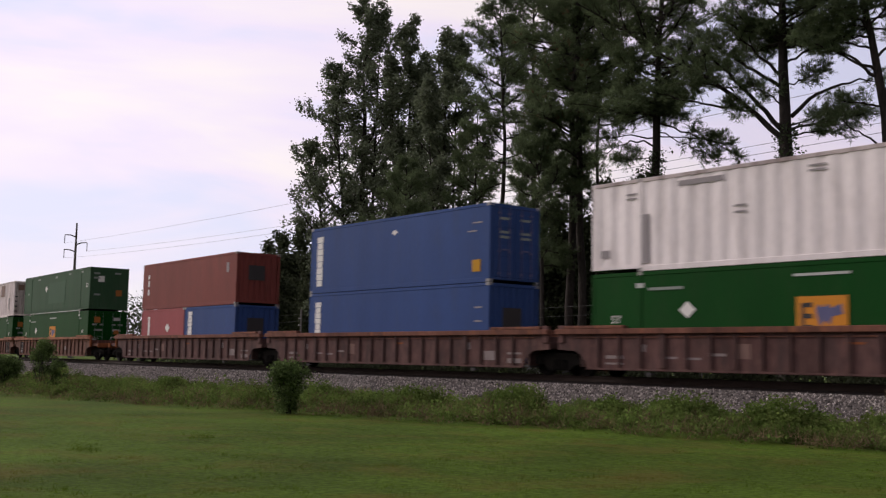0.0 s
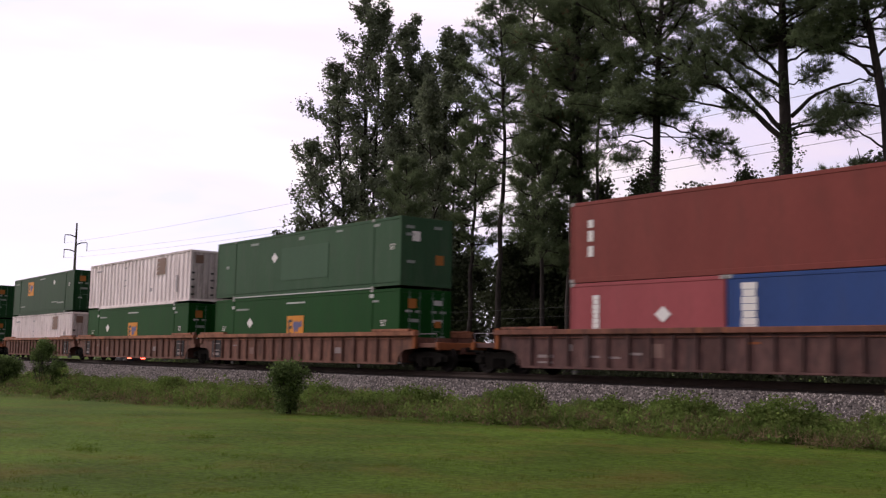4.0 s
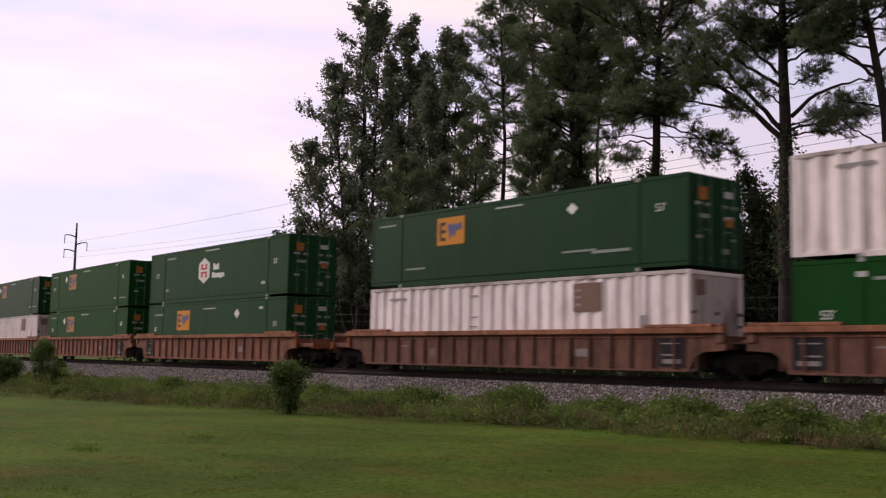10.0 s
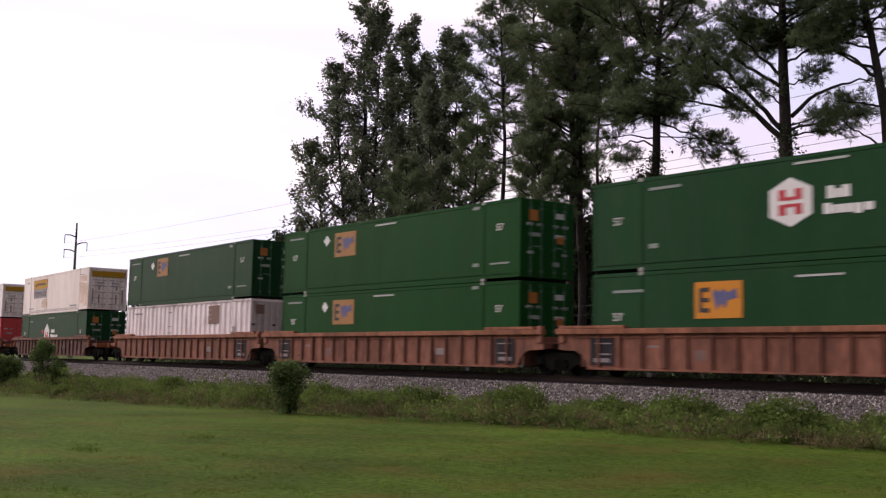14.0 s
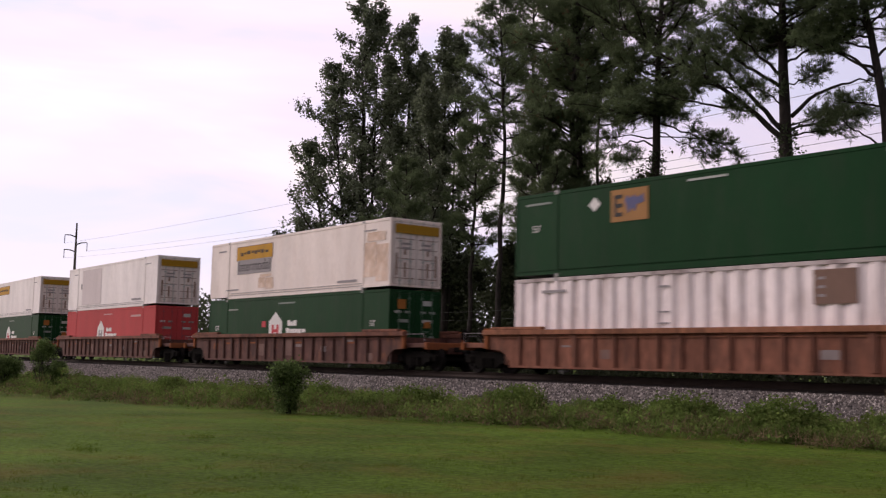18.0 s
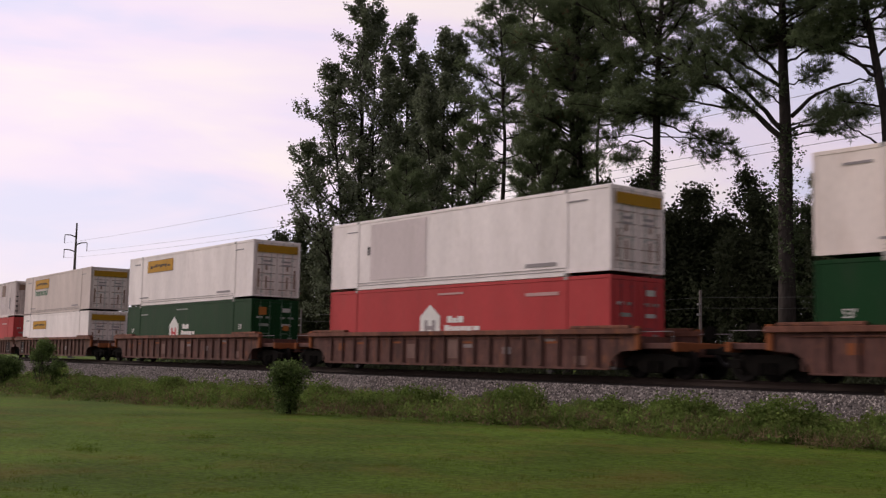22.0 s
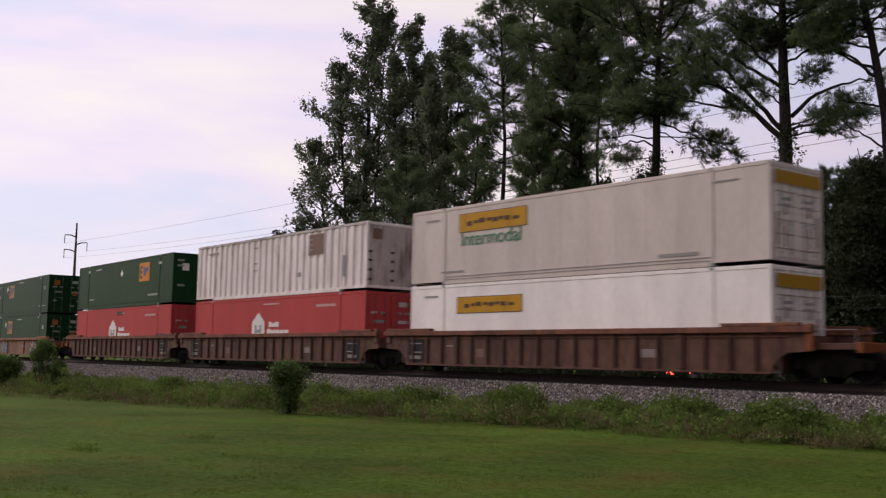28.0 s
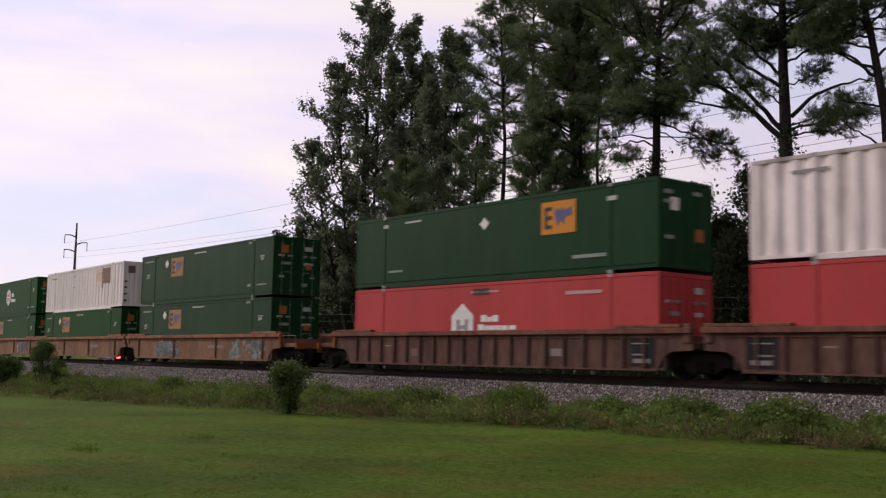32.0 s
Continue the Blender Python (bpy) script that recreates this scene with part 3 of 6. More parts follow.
def text_mesh(words, size, mat):
    k = (words, size, mat)
    if k not in TEXTS:
        cu = bpy.data.curves.new("letters", "FONT")
        cu.body, cu.size, cu.align_x, cu.align_y, cu.extrude = words, size, "CENTER", "CENTER", 0.003
        ob = bpy.data.objects.new("letters", cu)
        scene.collection.objects.link(ob)
        me = bpy.data.meshes.new_from_object(ob.evaluated_get(bpy.context.evaluated_depsgraph_get()))
        bpy.data.objects.remove(ob)
        me.materials.clear()
        me.materials.append(M[mat])
        TEXTS[k] = me
    return TEXTS[k]


def plate(w, h, mat, t=0.008):
    return mesh_of(("plate", round(w, 3), round(h, 3)), lambda bm: box(bm, -w / 2, w / 2, -t, 0.001, -h / 2, h / 2), mat)


def shape(key, pts, mat, t=0.008):
    return mesh_of((key,), lambda bm: prism(bm, pts, -t, 0.001), mat)


def decal(box_ob, kind, x, z, w, h, face, ground):
    """Painted marks on the near side of a container, as thin raised plates."""
    def at(dx=0.0, dz=0.0, lift=0.0):
        return Matrix.Translation((x + dx, face - lift, z + dz))
    if kind in ("orange_sign", "dull_sign"):
        part("sign_panel", plate(w, h, "orange" if kind == "orange_sign" else "aged_orange"), box_ob, at(), "orange-yellow square painted sign")
        part("sign_bar", plate(w * 0.07, h * 0.66, "mark_dark"), box_ob, at(-w * 0.37, 0, 0.008))
        for dz in (-0.28, 0.0, 0.28):
            part("sign_bar", plate(w * 0.15, h * 0.12, "mark_dark"), box_ob, at(-w * 0.26, h * dz, 0.008))
        part("sign_shape", shape("slant%.2f%.2f" % (w, h), [(-w * .17, h * .16), (-w * .10, h * .30), (-w * .02, h * .20), (w * .08, h * .30), (w * .14, h * .18), (w * .33, h * .30), (w * .36, h * .04),
                                                          (w * .16, -h * .02), (w * .10, -h * .24), (w * .02, -h * .10), (-w * .08, -h * .28)], "logo_blue"),
             box_ob, at(w * 0.05, 0, 0.008))
    elif kind == "diamond":
        part("placard", shape("diamond%.2f%.2f" % (w, h), [(-w / 2, 0), (0, -h / 2), (w / 2, 0), (0, h / 2)], "mark_white"), box_ob, at(), "white diamond placard")
    elif kind in ("bar", "dim_bar", "grey_bar", "dark_bar", "red_bar", "green_bar", "strip", "yellow_square", "pale_patch", "grey_panel", "faded_sign"):
        if kind in ("bar", "dim_bar"):
            h *= 0.72
        mat = {"bar": "mark_pale", "dim_bar": "mark_dim", "grey_bar": "mark_grey", "dark_bar": "mark_dark", "red_bar": "mark_red",
               "green_bar": "mark_green", "strip": "mark_white", "yellow_square": "yellow", "pale_patch": "patch_green",
               "grey_panel": "panel_grey", "faded_sign": "faded_brown"}[kind]
        if ground in ("red", "dull_red") and kind in ("bar", "dim_bar"):
            mat = "mark_pink"
        nm = {"grey_panel": "repair_panel", "pale_patch": "repaint_patch", "faded_sign": "sign_panel"}.get(kind, "marking")
        if kind == "strip" and h > 1.1:
            n = 8
            for i in range(n):
                part(nm, plate(w * (1.0 if i % 3 else 0.86), h / n * 0.93, mat), box_ob, at(0, h * ((i + 0.5) / n - 0.5)))
        else:
            part(nm, plate(w, h, mat), box_ob, at())
        if kind == "faded_sign":
            for dz in (-0.25, 0.0, 0.25):
                part("sign_bar", plate(w * 0.16, h * 0.08, "mark_grey"), box_ob, at(-w * 0.32, h * dz, 0.008))
    elif kind == "two_bars":
        for x0, x1, zc, hh in ((-0.42, -0.28, 0.28, 0.42), (-0.26, -0.14, 0.22, 0.30), (-0.12, 0.04, 0.27, 0.40), (-0.50, -0.34, -0.26, 0.36), (-0.32, -0.22, -0.30, 0.28), (-0.20, -0.06, -0.30, 0.28), (-0.04, 0.10, -0.30, 0.28), (0.12, 0.28, -0.34, 0.34), (0.32, 0.50, -0.30, 0.26)):
            part("marking", plate(w * (x1 - x0), h * hh, "mark_white"), box_ob, at(w * (x0 + x1) / 2, h * zc))
    elif kind == "number_53":
        part("length_mark", text_mesh("53'", 0.34, "mark_white"), box_ob, at(0, 0, 0.002) @ Matrix.Rotation(math.pi / 2, 4, "X"))
    elif kind == "words":
        if ground == "cream":
            part("lettering_backing", plate(w, h, "mark_grey"), box_ob, at())
        part("lettering", text_mesh("Intermodal", 0.74, "mark_dark" if ground == "cream" else "mark_green"), box_ob,
             at(0, 0, 0.010) @ Matrix.Rotation(math.pi / 2, 4, "X"))
    elif kind == "yellow_band":
        part("sign_border", plate(w + 0.05, h + 0.05, "worn_patch", 0.004), box_ob, at())
        part("sign_panel", plate(w, h, "yellow", 0.010), box_ob, at(), "long yellow painted sign")
        for i, (dx, bw, dz) in enumerate(((-0.34, 0.08, -0.06), (-0.24, 0.06, 0.0), (-0.15, 0.09, 0.04), (-0.04, 0.07, 0.05), (0.05, 0.08, 0.0), (0.14, 0.07, 0.05), (0.23, 0.08, 0.0), (0.35, 0.09, -0.03))):
            part("sign_bar", plate(w * bw, h * (0.18 if i % 2 else 0.26), "script_dark"), box_ob, at(w * dx, h * dz, 0.010))
    elif kind == "house":
        a = w / 2
        part("logo_shape", shape("house%.2f%.2f" % (w, h), [(-a, -h / 2), (a, -h / 2), (a, h * .22), (0, h / 2), (-a, h * .22)], "mark_white"), box_ob, at(), "white house-shaped logo")
        inner = "mark_grey" if ground == "red" else "mark_red"
        for dx in (-0.19, 0.19):
            part("logo_bar", plate(w * 0.15, h * 0.50, inner), box_ob, at(w * dx, -h * 0.12, 0.008))
        for dz in (-0.05, -0.19):
            part("logo_bar", plate(w * 0.23, h * 0.09, inner), box_ob, at(0, h * dz, 0.008))
    elif kind == "hexagon":
        a = w / 2
        part("logo_shape", shape("hexagon", [(-a, -h * .27), (0, -h / 2), (a, -h * .27), (a, h * .27), (0, h / 2), (-a, h * .27)], "mark_white"), box_ob, at(), "white hexagonal logo")
        for dx in (-0.19, 0.19):
            for dz in (-0.15, 0.15):
                part("logo_bar", plate(w * 0.17, h * 0.22, "mark_red"), box_ob, at(w * dx, h * dz, 0.008))
        for dz in (-0.07, 0.07):
            part("logo_bar", plate(w * 0.21, h * 0.07, "mark_red"), box_ob, at(0, h * dz, 0.008))
    elif kind == "stain":
        for i, (dx, dz, ww, hh) in enumerate(((-0.22, -0.05, 0.46, 0.62), (0.24, -0.12, 0.44, 0.66), (0.0, 0.36, 0.7, 0.16))):
            part("stained_panel", plate(w * ww, h * hh, "stain", 0.004), box_ob, at(w * dx, h * dz))




def container(name, colour, length, style, doors, marks, label, group):
    """style: ribbed (fine ribs), smooth (plate and seams) or corrugated (deep waves). doors: the doors face forwards (+x)."""
    wide = 2.59 if length > 13 else 2.44
    hl, hw = length / 2, wide / 2
    long_box = length > 13
    ob = new(name)
    tagged(ob, label, "container", group)
    key = (length, style)
    pin = 6.096 if long_box else hl - 0.09      # corner fittings stand at the forty-foot places
    pitch, depth, slope = {"ribbed": (0.30, 0.0016, 0.06), "smooth": (1.22, 0.006, 0.012), "corrugated": (0.60, 0.062, 0.10), "waved": (0.60, 0.026, 0.12)}[style]

    def side(bm):
        corrugated(bm, -hl + 0.10, hl - 0.10, 0.16, BOX_H - 0.10, -hw + 0.012, pitch, depth, slope)

    for turn in (0, math.pi):
        part("side_panel", mesh_of(("side_panel",) + key, side, colour), ob, Matrix.Rotation(turn, 4, "Z"))
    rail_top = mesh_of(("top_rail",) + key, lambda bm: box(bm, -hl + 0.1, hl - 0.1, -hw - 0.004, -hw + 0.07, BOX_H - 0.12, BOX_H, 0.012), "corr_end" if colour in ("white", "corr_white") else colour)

    def sill(bm):
        if long_box:
            box(bm, -pin, pin, -hw - 0.004, -hw + 0.09, 0.0, 0.17, 0.012)
            for s in (-1, 1):
                a, b = sorted((s * pin, s * (hl - 0.1)))
                box(bm, a, b, -hw - 0.003, -hw + 0.09, 0.10, 0.20)
        else:
            box(bm, -hl + 0.1, hl - 0.1, -hw - 0.004, -hw + 0.09, 0.0, 0.17, 0.012)

    rail_low = mesh_of(("bottom_rail",) + key, sill, colour)
    for turn in (0, math.pi):
        r = Matrix.Rotation(turn, 4, "Z")
        part("top_rail", rail_top, ob, r)
        part("bottom_rail", rail_low, ob, r)
    if style == "smooth":
        seam = mesh_of(("rail_lip",) + key, lambda bm: (box(bm, -pin, pin, -hw - 0.022, -hw, 0.165, 0.185), box(bm, -pin, pin, -hw - 0.02, -hw, 0.27, 0.285)), "mark_grey")
        part("rail_lip", seam, ob)
    elif style == "ribbed" and long_box:
        lip = mesh_of(("rail_lip",) + key, lambda bm: box(bm, -hl + 0.15, hl - 0.15, -hw - 0.016, -hw, 0.24, 0.275), colour)
        part("rail_lip", lip, ob)
    roof = mesh_of(("roof",) + key, lambda bm: (box(bm, -hl + 0.08, hl - 0.08, -hw + 0.03, hw - 0.03, BOX_H - 0.06, BOX_H - 0.012),
                                                [box(bm, -hl + 0.5 + i * (length - 1) / 20, -hl + 0.9 + i * (length - 1) / 20, -hw + 0.1, hw - 0.1, BOX_H - 0.013, BOX_H + 0.006) for i in range(20)]), colour)
    part("roof", roof, ob)
    part("floor", mesh_of(("floor",) + key, lambda bm: box(bm, -hl + 0.05, hl - 0.05, -hw + 0.08, hw - 0.08, 0.115, 0.16), "underframe"), ob)
    if long_box:
        part("gooseneck_beam", mesh_of(("beam",) + key, lambda bm: [box(bm, -pin, pin, y - 0.08, y + 0.08, 0.0, 0.12) for y in (-0.7, 0.0, 0.7)], "underframe"), ob)
    post = mesh_of(("corner_post", wide, length), lambda bm: box(bm, hl - 0.13, hl, -hw, -hw + 0.13, 0.10 if long_box else 0.0, BOX_H, 0.012), colour)
    for m in (Matrix.Identity(4), Matrix.Scale(-1, 4, (1, 0, 0)), Matrix.Scale(-1, 4, (0, 1, 0)), Matrix.Rotation(math.pi, 4, "Z")):
        part("corner_post", post, ob, m)
    cast = mesh_of("corner_casting", lambda bm: box(bm, -0.09, 0.09, -0.09, 0.09, -0.06, 0.06, 0.012), "casting")
    for sx in (-1, 1):
        for sy in (-1, 1):
            for z in (0.06, BOX_H - 0.05):
                part("corner_casting", cast, ob, Matrix.Translation((sx * pin, sy * (hw - 0.078), z)))
            if long_box:
                sp = mesh_of(("side_post", wide), lambda bm: box(bm, -0.07, 0.07, -0.007, 0.03, 0.17, BOX_H - 0.1, 0.004), colour)
                part("side_post", sp, ob, Matrix.Translation((sx * pin, sy * (hw - (0.0 if sy < 0 else 0.008)), 0)))
    # the two ends: doors at one, a plain or waved bulkhead at the other
    d = 1 if doors else -1
    leaf_w = hw - 0.14

    def leaf(bm):
        box(bm, -0.03, 0.0, -leaf_w + 0.01, -0.01, 0.20, BOX_H - 0.16, 0.008)
        for z in (0.42, 0.95, 1.48, 2.01):
            box(bm, 0.0, 0.014, -leaf_w + 0.08, -0.08, z, z + 0.40, 0.006)

    turn = Matrix.Identity(4) if doors else Matrix.Rotation(math.pi, 4, "Z")
    rod_mat = {"green": "door_rod", "green_mid": "door_rod", "green_dull": "door_rod", "green_deep": "door_rod", "red": "dull_red", "blue": "logo_blue"}.get(colour, "mark_pale")
    at_door = turn @ Matrix.Translation((hl, 0, 0))
    part("door_header", mesh_of(("header", wide), lambda bm: box(bm, -0.1, 0.0, -hw + 0.13, hw - 0.13, BOX_H - 0.15, BOX_H - 0.01, 0.01), colour), ob, at_door)
    part("door_sill", mesh_of(("door_sill", wide), lambda bm: box(bm, -0.1, 0.0, -hw + 0.13, hw - 0.13, 0.10, 0.19, 0.01), colour), ob, at_door)
    for s in (1, -1):
        flip = Matrix.Identity(4) if s > 0 else Matrix.Scale(-1, 4, (0, 1, 0))
        dr = part("door", mesh_of(("door", wide), leaf, "door_white" if colour in ("cream", "clean_white", "greyish", "white") else colour), ob, turn @ Matrix.Translation((hl - 0.005, 0, 0)) @ flip)
        for y in (-leaf_w * 0.72, -leaf_w * 0.28):
            part("lock_rod", mesh_of("lock_rod", lambda bm: (rod(bm, (0.035, 0, 0.13), (0.035, 0, BOX_H - 0.08), 0.02, n=6),
                                                            [box(bm, 0.012, 0.05, -0.06, 0.06, z, z + 0.07) for z in (0.3, 1.1, 1.9, 2.5)]), rod_mat), dr, Matrix.Translation((0, y, 0)))
        part("door_handle", mesh_of("door_handle", lambda bm: box(bm, 0.03, 0.055, -0.36, 0.02, 1.18, 1.23), rod_mat), dr, Matrix.Translation((0, -leaf_w * 0.28, 0)))
        if rod_mat == "mark_pale" and long_box:
            for k in range(5):
                part("door_seam", mesh_of("door_seam", lambda bm: box(bm, 0.012, 0.019, -leaf_w + 0.10, -0.10, -0.035, 0.0), "door_grime"), dr, Matrix.Translation((0, 0, 0.46 + 0.40 * k)))
            for y0, z0, hh in ((-leaf_w * 0.86, 0.55, 0.9), (-leaf_w * 0.5, 1.4, 0.25), (-leaf_w * 0.5, 0.5, 0.6)):
                part("worn_panel", mesh_of(("worn_panel", hh), lambda bm: box(bm, 0.012, 0.018, -0.055, 0.055, 0, hh), "door_grime"), dr, Matrix.Translation((0, y0, z0)))
        pale_door = colour in ("cream", "clean_white", "greyish", "white")
        if colour.startswith("green") or colour == "red":
            rows = ((-0.62, 2.36, 0.46, 0.20), (-0.86, 1.98, 0.30, 0.10), (-0.40, 1.98, 0.26, 0.10), (-0.62, 1.62, 0.52, 0.13), (-0.84, 0.98, 0.24, 0.10), (-0.42, 0.62, 0.30, 0.16))
            for k, (y, z, ww, hh) in enumerate(rows if s < 0 else rows[1:5]):
                part("door_marking", mesh_of(("door_mark", k, ww), lambda bm: box(bm, 0.014, 0.021, -ww / 2, ww / 2, -hh / 2, hh / 2), "mark_pale" if k in (0, 3) else "mark_dim"), dr, Matrix.Translation((0, y, z)))
        else:
            for z in (1.62, 1.80, 2.3):
                part("door_marking", mesh_of("door_marking", lambda bm: box(bm, 0.014, 0.02, -0.75, -0.25, 0, 0.09), "mark_grey" if pale_door else "mark_dim"), dr, Matrix.Translation((0, 0, z)))
    if colour in ("cream", "clean_white", "greyish"):
        part("sign_panel", mesh_of(("end_band", wide), lambda bm: box(bm, 0.055, 0.063, -hw + 0.18, hw - 0.18, BOX_H - 0.62, BOX_H - 0.24), "yellow_end"), ob, turn @ Matrix.Translation((hl, 0, 0)))
    elif colour.startswith("green") and doors:
        part("sign_panel", mesh_of("end_sign", lambda bm: box(bm, 0.055, 0.063, -0.92, -0.52, 2.10, 2.48), "dull_orange"), ob, turn @ Matrix.Translation((hl, 0, 0)))
        part("end_sign", mesh_of("small_end_sign", lambda bm: box(bm, 0.055, 0.063, 0.42, 0.74, 1.36, 1.62), "dull_orange"), ob, turn @ Matrix.Translation((hl, 0, 0)))

    def nose(bm):
        if style in ("corrugated", "waved") or not long_box:
            n, p = 7, (wide - 0.3) / 7
            prof = [(-0.06, -hw + 0.15)]
            for i in range(n):
                y = -hw + 0.15 + i * p
                prof += [(-0.01, y + p * 0.2), (-0.01, y + p * 0.7), (-0.06, y + p * 0.9), (-0.06, y + p)]
            lo = [bm.verts.new((x, yy, 0.15)) for x, yy in prof]
            hi = [bm.verts.new((x, yy, BOX_H - 0.1)) for x, yy in prof]
            for j in range(len(prof) - 1):
                bm.faces.new((lo[j], lo[j + 1], hi[j + 1], hi[j]))
        else:
            box(bm, -0.05, -0.008, -hw + 0.12, hw - 0.12, 0.15, BOX_H - 0.08)

    back = turn @ Matrix.Rotation(math.pi, 4, "Z")
    at_back = back @ Matrix.Translation((hl, 0, 0))
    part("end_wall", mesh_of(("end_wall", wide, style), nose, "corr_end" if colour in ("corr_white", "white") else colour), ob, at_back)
    for z0, z1 in ((BOX_H - 0.13, BOX_H - 0.01), (0.10, 0.22)):
        part("end_rail", mesh_of(("end_rail", wide, z0), lambda bm: box(bm, -0.09, 0.0, -hw + 0.12, hw - 0.12, z0, z1, 0.01), colour), ob, at_back)
    if long_box and style != "corrugated":
        for y in (-0.62, 0.0, 0.62):
            part("end_rib", mesh_of("end_rib", lambda bm: box(bm, -0.01, 0.004, -0.05, 0.05, 0.22, BOX_H - 0.13), colour), ob, at_back @ Matrix.Translation((0, y, 0)))
    if not doors:
        if style == "corrugated":
            part("end_sign", mesh_of("nose_sign", lambda bm: box(bm, -0.012, 0.006, -1.0, -0.55, 2.15, 2.6), "faded_brown"), ob, back @ Matrix.Translation((hl, 0, 0)))
            for z in (0.45, 0.85, 1.25, 1.62):
                for y in (-1.12, 0.0, 1.12):
                    part("tread_plate", mesh_of("tread_plate", lambda bm: box(bm, -0.01, 0.012, -0.09, 0.09, -0.05, 0.05), "mark_dark"), ob, back @ Matrix.Translation((hl, y, z)))
        elif long_box:
            part("placard", mesh_of("nose_placard", lambda bm: box(bm, 0.0, 0.01, -0.75, -0.35, 1.9, 2.3), "mark_white"), ob, back @ Matrix.Translation((hl, 0, 0)))
            part("end_sign", mesh_of("nose_orange", lambda bm: box(bm, 0.0, 0.01, 0.45, 0.85, 1.0, 1.4), "dull_orange"), ob, back @ Matrix.Translation((hl, 0, 0)))
            for a, z in ((-1.05, 2.4), (-1.05, 2.1), (0.35, 2.45), (-1.0, 1.0)):
                part("marking", mesh_of("nose_bar", lambda bm: box(bm, 0.0, 0.01, 0, 0.4, 0, 0.12), "mark_dim"), ob, at_back @ Matrix.Translation((0, a, z)))
        else:
            part("end_sign", mesh_of("nose_dark", lambda bm: box(bm, -0.01, 0.006, -0.55, 0.35, 1.25, 2.0), "mark_dark"), ob, back @ Matrix.Translation((hl, 0, 0)))
    for k in marks:
        decal(ob, k[0], *k[1:5], -hw - (0.022 if style == "smooth" and k[0] == "none" else 0.0), colour)
    return ob


# ---------------------------------------------------------------- well cars
SPIN = []          # wheelsets, which roll as the train goes


def truck(car, x):
    """A two-axle truck under a car end."""
    def bolster(bm):
        box(bm, -0.20, 0.20, -1.05, 1.05, 0.42, 0.72, 0.04)
        rod(bm, (0, 0, 0.70), (0, 0, 0.92), 0.24, n=14)
        for s in (-1, 1):
            box(bm, 0.30 * s - 0.05, 0.30 * s + 0.05, -0.7, 0.7, 0.20, 0.30)
    t = part("truck", mesh_of("truck_bolster", bolster, "truck"), car, Matrix.Translation((x, 0, 0)), "dark cast-steel two-axle truck")
    outline = [(-1.22, 0.36), (-1.22, 0.58), (-0.95, 0.66), (-0.45, 0.74), (0.45, 0.74), (0.95, 0.66), (1.22, 0.58), (1.22, 0.36), (0.72, 0.36), (0.42, 0.16), (-0.42, 0.16), (-0.72, 0.36)]

    def frame_side(bm):
        prism(bm, outline, -0.09, 0.09)
        for s in (-1, 1):
            box(bm, 0.89 * s - 0.15, 0.89 * s + 0.15, -0.13, 0.13, 0.33, 0.62, 0.03)
            rod(bm, (0.89 * s, -0.18, 0.46), (0.89 * s, 0.18, 0.46), 0.11, n=12)
        for sx in (-0.22, -0.06, 0.10, 0.24):
            rod(bm, (sx, -0.12, 0.20), (sx, -0.12, 0.52), 0.06, n=8)
    fs = mesh_of("truck_side_frame", frame_side, "truck")
    for y in (-1.0, 1.0):
        part("side_frame", fs, t, Matrix.Translation((0, y, 0)))

    def wheels(bm):
        rod(bm, (0, -1.0, 0), (0, 1.0, 0), 0.075, n=10)
        for s in (-1, 1):
            lathe_y(bm, [(0.10, s * 0.66), (0.36, s * 0.69), (0.485, s * 0.685), (0.485, s * 0.715), (0.455, s * 0.73), (0.45, s * 0.82), (0.38, s * 0.815), (0.34, s * 0.77), (0.15, s * 0.80), (0.10, s * 0.84)][::s], 24)
        for a in range(4):
            c, d = math.cos(a * math.pi / 2), math.sin(a * math.pi / 2)
            box(bm, 0.26 * c - 0.03, 0.26 * c + 0.03, -0.83, -0.765, 0.26 * d - 0.03, 0.26 * d + 0.03)
    wm = mesh_of("wheelset", wheels, "wheel")
    for dx in (-0.89, 0.89):
        SPIN.append(part("wheelset", wm, t, Matrix.Translation((dx, 0, 0.452))))


